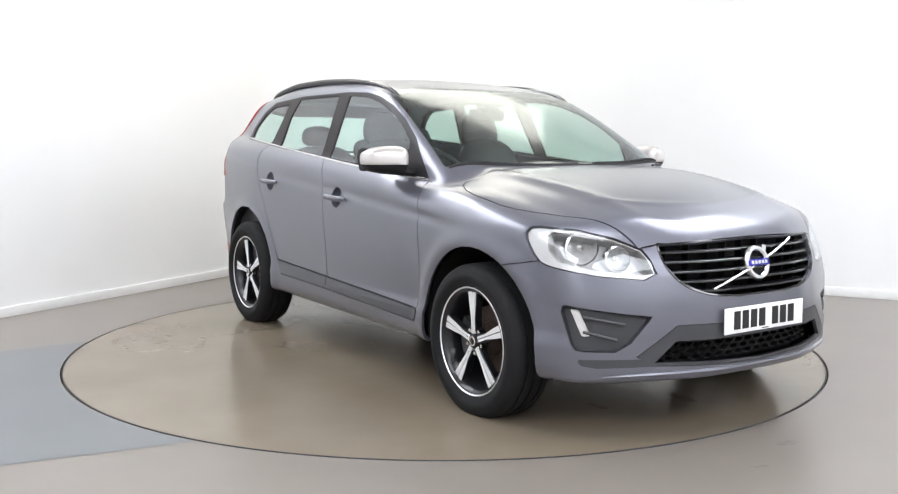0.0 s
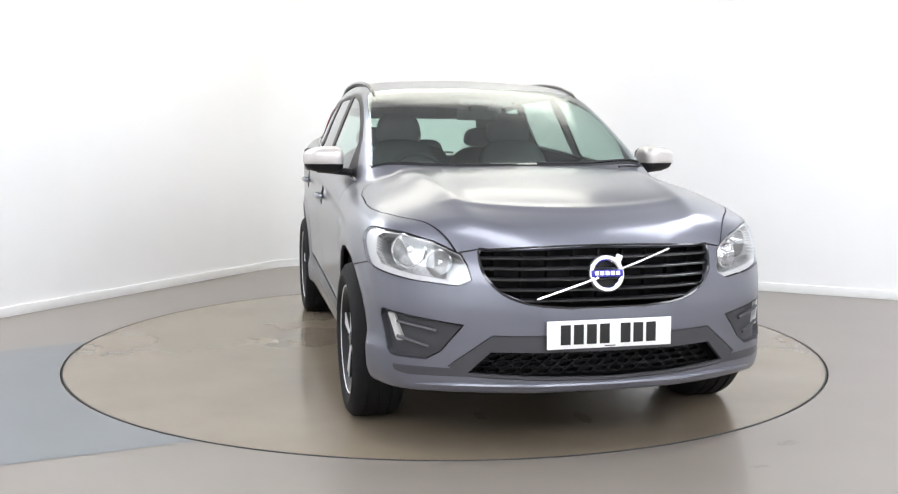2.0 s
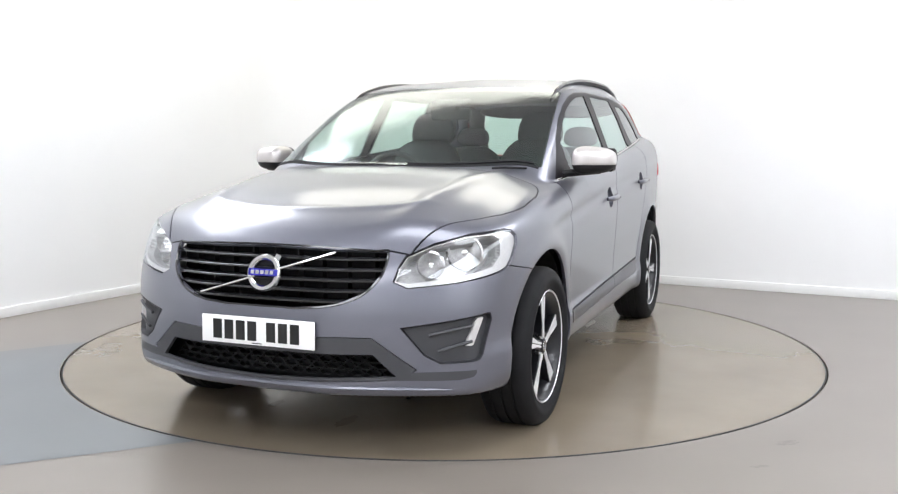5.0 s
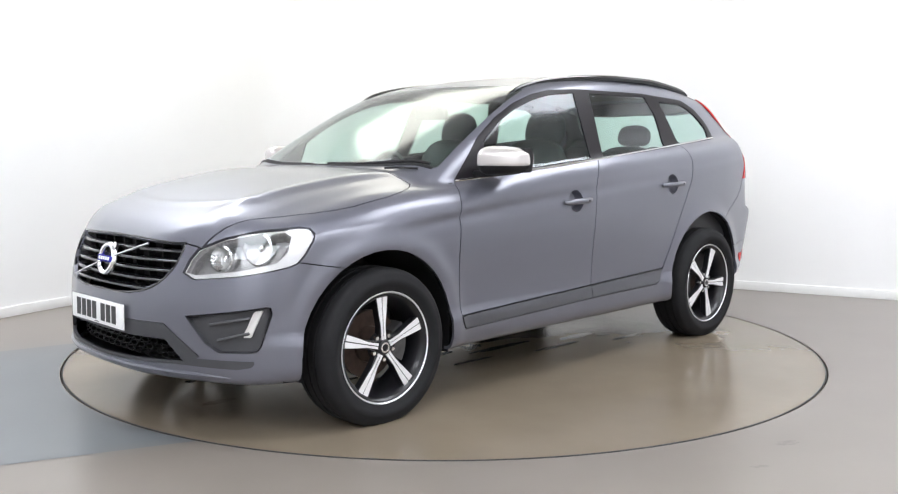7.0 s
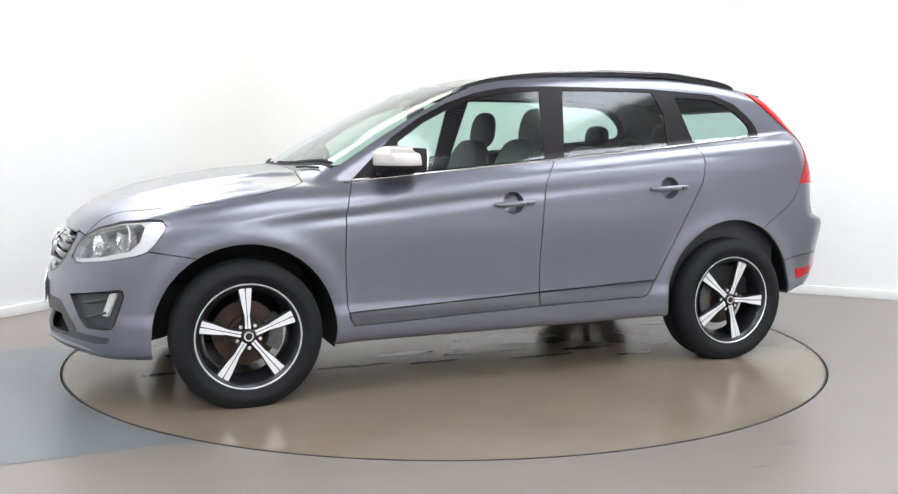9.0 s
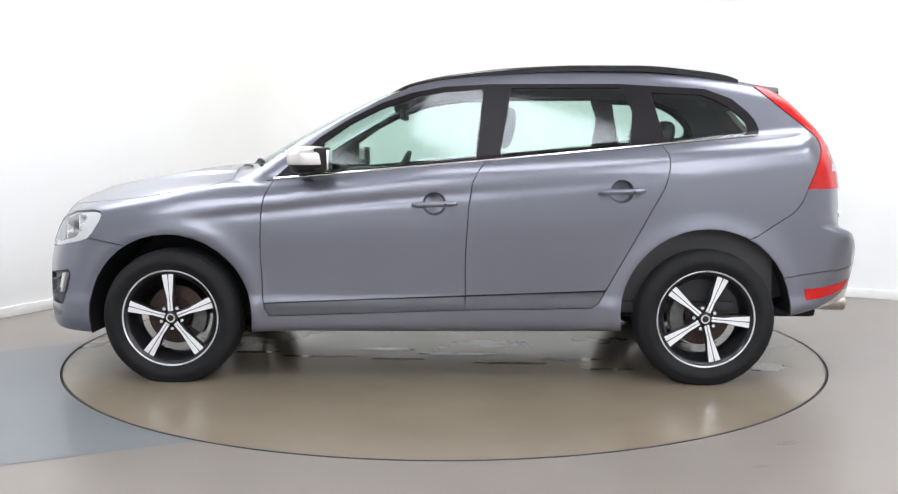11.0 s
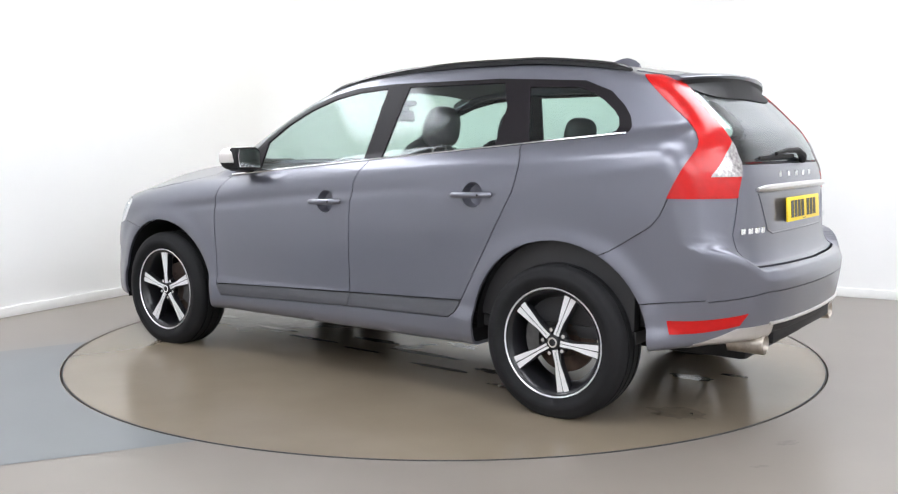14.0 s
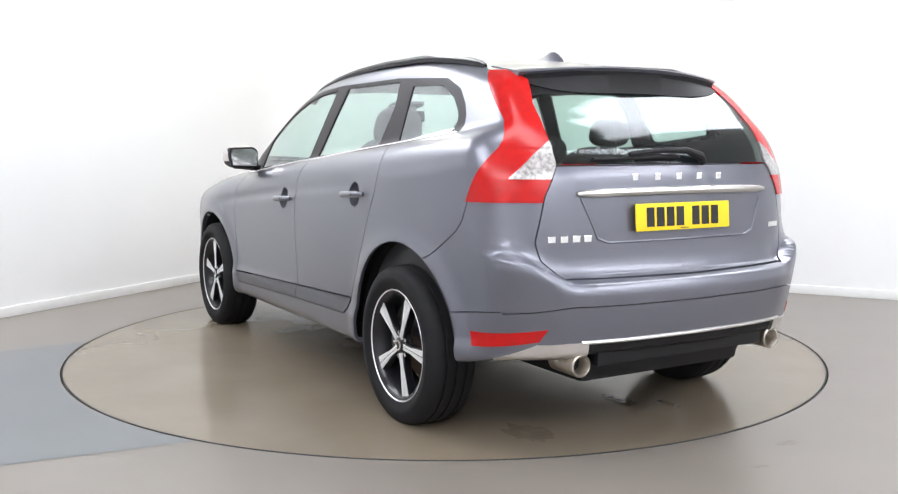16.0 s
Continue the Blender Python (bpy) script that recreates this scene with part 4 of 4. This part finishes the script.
# ---- sides ----
for s, sd in (("L", 1), ("R", -1)):
    for (x0, x1, z0, z1, name) in ((0.122, -0.102, 0.933, 0.941, "front"), (-0.828, -1.056, 0.998, 1.006, "rear")):
        bm = bmesh.new()
        cx, cz = ((0.012, 0.938) if name == "front" else (-0.945, 1.002))
        yo = on_side(cx, cz)
        lathe(bm, [(0.0605, 0.0), (0.0585, -0.032), (0.050, -0.050), (0.030, -0.058), (0.0, -0.06)], 24)
        for v in bm.verts:
            v.co = Vector((v.co.x + cx, sd * (v.co.y + on_side(cx + v.co.x, cz + v.co.z)), v.co.z + cz))
        if sd < 0:
            bmesh.ops.reverse_faces(bm, faces=bm.faces[:])
        part("handle_cup", bm, PAINT, car)
        bm = bmesh.new()
        rings = []
        for k in range(13):
            t = k / 12
            x, z = x0 + (x1 - x0) * t, z0 + (z1 - z0) * t
            o = 0.006 + 0.026 * math.sin(math.pi * min(1, max(0, t))) ** 0.35
            rings.append((x, sd * (on_side(x, z) + o), z))
        tube(bm, rings, [0.010, 0.013] + [0.0145] * 9 + [0.013, 0.010], 10, 1.05)
        h = part("door_handle", bm, PAINT, car, "body-coloured door handle")
        bm = bmesh.new()
        lathe(bm, [(0.0, 0.004), (0.005, 0.004), (0.005, -0.004)], 12)
        part("keyhole", bm, BLACK, h, m=pose(x1 + 0.055, sd * (abs(rings[9][1]) + 0.012), z1 - 0.002))
    bm = bmesh.new()
    pts = []
    for k in range(41):
        t = k / 40
        x = 0.851 - (0.851 + 1.657) * t
        z = 1.060 + 0.226 * t - 0.004 * math.sin(math.pi * t)
        pts.append((x, sd * (0.862 - 0.425 * (z - 1.10) + float(CAB_X(np.array(x))) + 0.006), z + 0.004))
    tube(bm, pts, 0.006, 8, 1.1)
    part("belt_trim", bm, CHROME, car, "thin chrome strip along the windows")
    bm = bmesh.new()
    rail = curve([-1.60, -1.557, -1.361, -1.068, -0.77, -0.468, -0.161, 0.146, 0.26], [1.582, 1.596, 1.626, 1.650, 1.651, 1.641, 1.615, 1.556, 1.505])
    xs = np.linspace(0.26, -1.60, 50)
    yr = [0.612 + CAB_X(np.array(x)) + 0.06 * max(0, x) for x in xs]
    tube(bm, [(x, sd * float(yy), float(rail(np.array(x)))) for x, yy in zip(xs, yr)], [0.005, 0.009, 0.010] + [0.0105] * 44 + [0.010, 0.008, 0.005], 8, 1.0)
    part("roof_rail", bm, GLOSSBLACK, car, "black roof rail")
    bm = bmesh.new()
    rows = []
    for x, yy in zip(xs, yr):
        zt = float(rail(np.array(x)))
        rows.append([bm.verts.new((x, sd * (float(yy) + 0.008), zt)), bm.verts.new((x, sd * (float(yy) + 0.010), zt - 0.022)), bm.verts.new((x, sd * (float(yy) - 0.012), zt - 0.030)), bm.verts.new((x, sd * (float(yy) - 0.008), zt))])
    for p, q in zip(rows, rows[1:]):
        for k in range(4):
            bm.faces.new((p[k], p[(k + 1) % 4], q[(k + 1) % 4], q[k]))
    bmesh.ops.recalc_face_normals(bm, faces=bm.faces[:])
    part("rail_foot", bm, BLACK, car)

    # door mirror
    def egg(cx, cy, cz, hx, hy, hz, zlo, zhi, power=3.2):
        bm = bmesh.new()
        bmesh.ops.create_uvsphere(bm, u_segments=32, v_segments=20, radius=1)
        for v in bm.verts:
            c = v.co
            k = (abs(c.x) ** power + abs(c.y) ** power + abs(c.z) ** power) ** (-1 / power)
            c *= k
            taper = 1 - 0.16 * c.y
            v.co = Vector((cx + c.x * hx * taper - 0.035 * c.y * 0.6, sd * (cy + c.y * hy), min(zhi, max(zlo, cz + c.z * hz * taper))))
        if sd < 0:
            bmesh.ops.reverse_faces(bm, faces=bm.faces[:])
        return bm
    bm = egg(0.645, 0.957, 1.164, 0.106, 0.103, 0.066, 1.138, 1.3)
    mi = part("door_mirror", bm, MIRRORCAP, car, "silver-capped door mirror")
    bm = egg(0.640, 0.955, 1.157, 0.104, 0.102, 0.066, 1.0, 1.139)
    tube(bm, [(0.655, sd * 0.99, 1.108), (0.67, sd * 0.90, 1.102), (0.70, sd * 0.80, 1.092)], [0.024, 0.028, 0.030], 10, 0.7)
    part("mirror_base", bm, BLACK, mi, "black lower mirror shell and arm")
    bm = bmesh.new()
    prism(bm, [(0.885, 1.135), (1.035, 1.140), (1.045, 1.20), (1.035, 1.236), (0.91, 1.240), (0.885, 1.22)], lambda u, v, d: (d - 0.02 * (u - 0.96), sd * u, v - 0.025), 0.534, 0.60)
    part("mirror_glass", bm, CHROME, mi, "mirror glass")
    bm = bmesh.new()
    prism(bm, [(0.872, 1.125), (1.042, 1.128), (1.055, 1.20), (1.044, 1.246), (0.90, 1.250), (0.872, 1.228)], lambda u, v, d: (d - 0.02 * (u - 0.96), sd * u, v - 0.025), 0.542, 0.61)
    bmesh.ops.bevel(bm, geom=bm.edges[:], offset=0.006, segments=2, affect="EDGES")
    part("mirror_frame", bm, BLACK, mi, "black frame round the mirror glass")

# ---- top and rear ----
bm = bmesh.new()
rows = []
for k in range(33):
    y = -0.56 + 1.12 * k / 32
    e = abs(y) / 0.56
    xr = -1.925 + 0.10 * e ** 2.2
    x0 = -1.60
    zr = 1.568 - 0.03 * e ** 2
    rows.append([bm.verts.new((x0, y, on_top(x0, y) - 0.004)), bm.verts.new((x0 - 0.02, y, on_top(x0, y) + 0.002)), bm.verts.new((-1.75, y, on_top(-1.74, y) + 0.008)), bm.verts.new((xr + 0.01, y, zr + 0.004)),
                 bm.verts.new((xr, y, zr - 0.004)), bm.verts.new((xr + 0.012, y, zr - 0.016)), bm.verts.new((-1.72, y, on_top(-1.72, y) - 0.03)), bm.verts.new((x0, y, on_top(x0, y) - 0.03))])
for p, q in zip(rows, rows[1:]):
    for k in range(8):
        bm.faces.new((p[k], p[(k + 1) % 8], q[(k + 1) % 8], q[k]))
bm.faces.new(rows[0])
bm.faces.new(rows[-1][::-1])
bmesh.ops.recalc_face_normals(bm, faces=bm.faces[:])
spoiler = part("spoiler", bm, PAINT, tailgate, "grey roof spoiler")
bm = bmesh.new()
rows = []
for k in range(33):
    y = -0.535 + 1.07 * k / 32
    e = abs(y) / 0.535
    xr = -1.912 + 0.075 * e ** 2.2
    zr = 1.558 - 0.03 * e ** 2
    dp = 0.10 * (1 - 0.6 * e ** 4)
    rows.append([bm.verts.new((xr, y, zr - 0.002)), bm.verts.new((xr + 0.008, y, zr - 0.022)), bm.verts.new((on_front(abs(y), zr - dp, -1) - 0.006, y, zr - dp)), bm.verts.new((-1.74, y, zr - dp)), bm.verts.new((-1.74, y, zr - 0.002))])
for p, q in zip(rows, rows[1:]):
    for k in range(5):
        bm.faces.new((p[k], p[(k + 1) % 5], q[(k + 1) % 5], q[k]))
bm.faces.new(rows[0])
bm.faces.new(rows[-1][::-1])
bmesh.ops.recalc_face_normals(bm, faces=bm.faces[:])
part("spoiler_underside", bm, BLACK, tailgate, "black underside of the spoiler")
# aerial fin
bm = bmesh.new()
rows = []
for k in range(9):
    t = k / 8
    x = -1.18 - 0.19 * t
    h = 0.062 * math.sin(math.pi * min(1, 0.08 + t * 0.80)) ** 1.1 * (0.35 + 0.65 * t) + 0.003
    w = 0.026 * (0.4 + 0.6 * math.sin(math.pi * (0.15 + 0.7 * t)))
    zb = on_top(x, 0) - 0.004
    rows.append([bm.verts.new((x, w, zb)), bm.verts.new((x, w * 0.35, zb + h * 0.8)), bm.verts.new((x, 0, zb + h)), bm.verts.new((x, -w * 0.35, zb + h * 0.8)), bm.verts.new((x, -w, zb))])
for p, q in zip(rows, rows[1:]):
    for k in range(4):
        bm.faces.new((p[k], p[k + 1], q[k + 1], q[k]))
bm.faces.new(rows[0])
bm.faces.new(rows[-1][::-1])
bmesh.ops.recalc_face_normals(bm, faces=bm.faces[:])
part("aerial_fin", bm, PAINT, car, "small grey shark-fin aerial")

# tailgate trim
bm = bmesh.new()
tube(bm, [(on_front(abs(y), 1.047, -1) - 0.010, y, 1.047 + 0.006 * (1 - (y / 0.52) ** 2)) for y in np.linspace(-0.52, 0.52, 25)], [0.008, 0.014] + [0.0165] * 21 + [0.014, 0.008], 8)
part("tailgate_strip", bm, SILVER, tailgate, "satin silver strip above the number plate")


def rear_marks(y0, z, w, h, step, n, name):
    for k in range(n):
        y = y0 - k * step
        bm = bmesh.new()
        x = on_front(abs(y - w / 2), z, -1)
        box(bm, x - 0.006, x + 0.004, y - w, y, z - h / 2, z + h / 2, 0.0015, 1)
        part(name, bm, CHROME, tailgate, smooth=False)


rear_marks(0.245, 1.108, 0.028, 0.026, 0.116, 5, "badge_mark")
rear_marks(0.645, 0.872, 0.036, 0.026, 0.050, 4, "badge_mark")
rear_marks(-0.57, 0.885, 0.028, 0.024, 0.038, 2, "badge_mark")
# raised outline of the plate recess
bm = bmesh.new()
rc = [(0.50, 1.03), (0.43, 0.87), (0.38, 0.852), (-0.38, 0.852), (-0.43, 0.87), (-0.50, 1.03)]
pts = []
for (ya, za), (yb, zb) in zip(rc, rc[1:]):
    for k in range(8):
        y, z = ya + (yb - ya) * k / 8, za + (zb - za) * k / 8
        pts.append((on_front(abs(y), z, -1) + 0.001, y, z))
tube(bm, pts, 0.0055, 6)
part("recess_edge", bm, PAINT, tailgate)
# wiper
bm = bmesh.new()
tube(bm, [(on_front(abs(y), z, -1) - o, y, z) for y, z, o in ((-0.15, 1.165, 0.012), (-0.13, 1.19, 0.03), (-0.05, 1.215, 0.038), (0.1, 1.215, 0.034), (0.25, 1.20, 0.028))], [0.02, 0.02, 0.014, 0.011, 0.009], 8)
wp = part("wiper_arm", bm, BLACK, tailgate, "black rear wiper")
bm = bmesh.new()
tube(bm, [(on_front(abs(y), 1.187, -1) - 0.012, y, 1.187 - 0.02 * (y - 0.1)) for y in np.linspace(0.42, -0.02, 9)], 0.0085, 6)
part("wiper_blade", bm, BLACK, wp)
# bumper strip, exhausts
bm = bmesh.new()
tube(bm, [(on_front(abs(y), 0.478, -1) - 0.002, y, 0.478) for y in np.linspace(-0.55, 0.55, 31)], 0.008, 8)
part("bumper_strip", bm, SILVER, car, "satin silver line along the rear bumper")
for sd in (1, -1):
    bm = bmesh.new()
    lathe(bm, [(0.030, 0.10), (0.036, -0.005), (0.040, -0.010), (0.046, -0.006), (0.047, 0.0), (0.044, 0.15)], 28, "x")
    ex = part("exhaust_pipe", bm, EXHAUST, car, "round bright exhaust tailpipe", m=pose(-2.222, sd * 0.535, 0.381))
    bm = bmesh.new()
    lathe(bm, [(0.0, 0.05), (0.034, 0.05)], 20, "x")
    part("exhaust_bore", bm, BLACK, ex)
bm = bmesh.new()
box(bm, -2.24, -1.9, -0.46, 0.46, 0.37, 0.46, 0.01)
part("rear_diffuser", bm, BLACK, car, "black plastic rear diffuser")
# windscreen wipers and scuttle
bm = bmesh.new()
tube(bm, [(x, y, on_top(x, y) + 0.012) for x, y in ((1.07, 0.55), (1.035, 0.60), (0.99, 0.70))], 0.006, 6)
tube(bm, [(1.055 - 0.16 * (y / 0.75) ** 2 + 0.02, y, on_top(1.055 - 0.16 * (y / 0.75) ** 2 + 0.02, abs(y)) + 0.008) for y in np.linspace(0.72, 0.10, 12)], 0.008, 6)
part("windscreen_wiper", bm, BLACK, car)
bm = bmesh.new()
tube(bm, [(1.055 - 0.16 * (y / 0.75) ** 2 + 0.03, y, on_top(1.055 - 0.16 * (y / 0.75) ** 2 + 0.03, abs(y)) + 0.004) for y in np.linspace(-0.02, -0.60, 12)], 0.008, 6)
part("windscreen_wiper", bm, BLACK, car)
bm = bmesh.new()
tube(bm, [(1.085 - 0.16 * (y / 0.75) ** 2, y, on_top(1.085 - 0.16 * (y / 0.75) ** 2, abs(y)) - 0.004) for y in np.linspace(-0.74, 0.74, 31)], 0.012, 6)
part("scuttle_strip", bm, BLACK, car)

# ---- inside ----
bm = bmesh.new()
box(bm, -1.75, 0.95, -0.80, 0.80, 0.36, 0.42, 0.01)
for sd in (1, -1):
    box(bm, -1.75, 0.9, min(sd * 0.76, sd * 0.82), max(sd * 0.76, sd * 0.82), 0.42, 1.06, 0.02)
box(bm, -1.85, -1.55, -0.72, 0.72, 0.42, 1.02, 0.05)
part("cabin_trim", bm, DASH, car, "dark cabin floor and door linings")
bm = bmesh.new()
rows = [[bm.verts.new((x, y, on_top(x, abs(y)) - 0.035)) for y in np.linspace(-0.56, 0.56, 13)] for x in np.linspace(0.12, -1.62, 20)]
for p, q in zip(rows, rows[1:]):
    for k in range(12):
        bm.faces.new((p[k], p[k + 1], q[k + 1], q[k]))
part("headliner", bm, LINING, car, "pale fabric headliner")
bm = bmesh.new()
box(bm, 0.42, 1.02, -0.74, 0.74, 0.86, 1.06, 0.06, 3)
box(bm, 0.36, 0.62, -0.60, -0.16, 1.0, 1.10, 0.045, 3)
box(bm, 0.10, 0.5, -0.14, 0.14, 0.45, 0.92, 0.04, 2)
part("dashboard", bm, DASH, car, "dark grey dashboard")
bm = bmesh.new()
tp = [(0.0, 0.185 * math.cos(q * math.pi / 18), 0.185 * math.sin(q * math.pi / 18)) for q in range(37)]
tube(bm, tp, 0.016, 8)
for q in (90, 210, 330):
    tube(bm, [(0.01, 0.04 * math.cos(radians(q)), -0.04 * math.sin(radians(q))), (0.0, 0.18 * math.cos(radians(q)), -0.18 * math.sin(radians(q)))], 0.014, 6)
lathe(bm, [(0.0, -0.03), (0.06, -0.025), (0.07, 0.0), (0.06, 0.04), (0.0, 0.05)], 20, "x")
part("steering_wheel", bm, DASH, car, "black three-spoke steering wheel", m=pose(0.30, -0.37, 1.02, 0, -24, 0))


def cushion(name, parent, m, hx, hy, hz, power=3.5):
    bm = bmesh.new()
    bmesh.ops.create_uvsphere(bm, u_segments=24, v_segments=16, radius=1)
    for v in bm.verts:
        c = v.co
        k = (abs(c.x) ** power + abs(c.y) ** power + abs(c.z) ** power) ** (-1 / power)
        v.co = Vector((c.x * k * hx, c.y * k * hy * (1 - 0.1 * c.z), c.z * k * hz))
    return part(name, bm, SEAT, parent, m=m)


def seat(x, y, width, back_h, head_z):
    base = cushion("seat", car, pose(x + 0.22, y, 0.60, 0, -6, 0), 0.28, width, 0.10)
    tagged(base, "charcoal leather car seat")
    inv = base.matrix_basis.inverted()
    cushion("backrest", base, inv @ pose(x - 0.10, y, 0.60 + back_h, 0, -14, 0), 0.075, width, back_h)
    return base


def headrest(x, y, z, parent, w=0.13, h=0.095):
    hr = cushion("headrest", parent, parent.matrix_basis.inverted() @ pose(x, y, z, 0, -10, 0), 0.05, w, h, 2.8)
    for k in (-1, 1):
        bm = bmesh.new()
        tube(bm, [(0.0, k * 0.06, -h - 0.09), (0.0, k * 0.06, -h + 0.02)], 0.007, 6)
        part("headrest_post", bm, SILVER, hr)


for y in (-0.37, 0.37):
    st = seat(-0.12, y, 0.255, 0.34, 1.3)
    headrest(-0.37, y, 1.335, st, 0.145, 0.115)
for y, w in ((-0.41, 0.275), (0.0, 0.17), (0.41, 0.275)):
    st = seat(-1.02, y, w, 0.318, 1.2)
    headrest(-1.25, y, 1.30 if y else 1.21, st, 0.12, 0.072)
bm = bmesh.new()
box(bm, -0.018, 0.018, -0.125, 0.125, -0.035, 0.035, 0.014, 3)
im = part("rear_view_mirror", bm, DASH, car, "dark interior mirror", m=pose(0.23, 0, 1.42, 0, 10, 0))
bm = bmesh.new()
box(bm, -0.07, 0.06, -0.10, 0.10, 0.055, 0.085, 0.012, 2)
box(bm, -0.04, 0.05, -0.055, 0.055, 0.02, 0.07, 0.015, 2)
part("sensor_housing", bm, DASH, im)

bm = bmesh.new()
lathe(bm, [(DISC_R - 0.010, 0.0006), (DISC_R - 0.0045, 0.0008), (DISC_R - 0.0005, -0.003), (DISC_R - 0.0005, -0.02)], 180, "z")
part("disc_rim", bm, GAP, turntable, "thin dark metal rim of the disc")


# darker, smoother marks on the disc under the car, along its length
GLOSSMARK = mat("dark_glossy_resin", (0.150, 0.124, 0.092), 0.11, spec=0.6, vary=0.15, scale=14)
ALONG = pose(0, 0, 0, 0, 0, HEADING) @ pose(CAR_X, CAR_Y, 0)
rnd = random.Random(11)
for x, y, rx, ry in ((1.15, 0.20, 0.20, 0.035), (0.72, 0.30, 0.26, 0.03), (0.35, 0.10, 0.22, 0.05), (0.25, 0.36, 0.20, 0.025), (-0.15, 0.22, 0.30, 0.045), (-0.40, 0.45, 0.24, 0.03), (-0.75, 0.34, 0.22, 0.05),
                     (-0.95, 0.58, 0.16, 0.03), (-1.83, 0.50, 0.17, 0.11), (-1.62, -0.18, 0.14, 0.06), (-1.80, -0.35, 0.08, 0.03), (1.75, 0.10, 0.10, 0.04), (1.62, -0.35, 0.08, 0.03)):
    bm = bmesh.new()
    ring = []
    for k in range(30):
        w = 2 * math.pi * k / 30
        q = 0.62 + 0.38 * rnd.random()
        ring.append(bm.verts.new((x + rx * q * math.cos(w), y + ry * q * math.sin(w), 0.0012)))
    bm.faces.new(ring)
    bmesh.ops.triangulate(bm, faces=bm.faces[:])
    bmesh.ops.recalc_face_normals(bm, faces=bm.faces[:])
    part("gloss_mark", bm, GLOSSMARK, turntable, "dark glossy mark on the resin", smooth=False, m=ALONG.copy())


def motions():
    walk(turntable, [(t, pose(0, 0, 0, 0, 0, a)) for t, a in TURN])
    walk(car, [(t, pose(0, 0, 0, 0, 0, a + HEADING) @ pose(CAR_X, CAR_Y, 0)) for t, a in TURN])


tagged(car, "grey metallic five-door SUV standing on the turntable", "car")
motions()
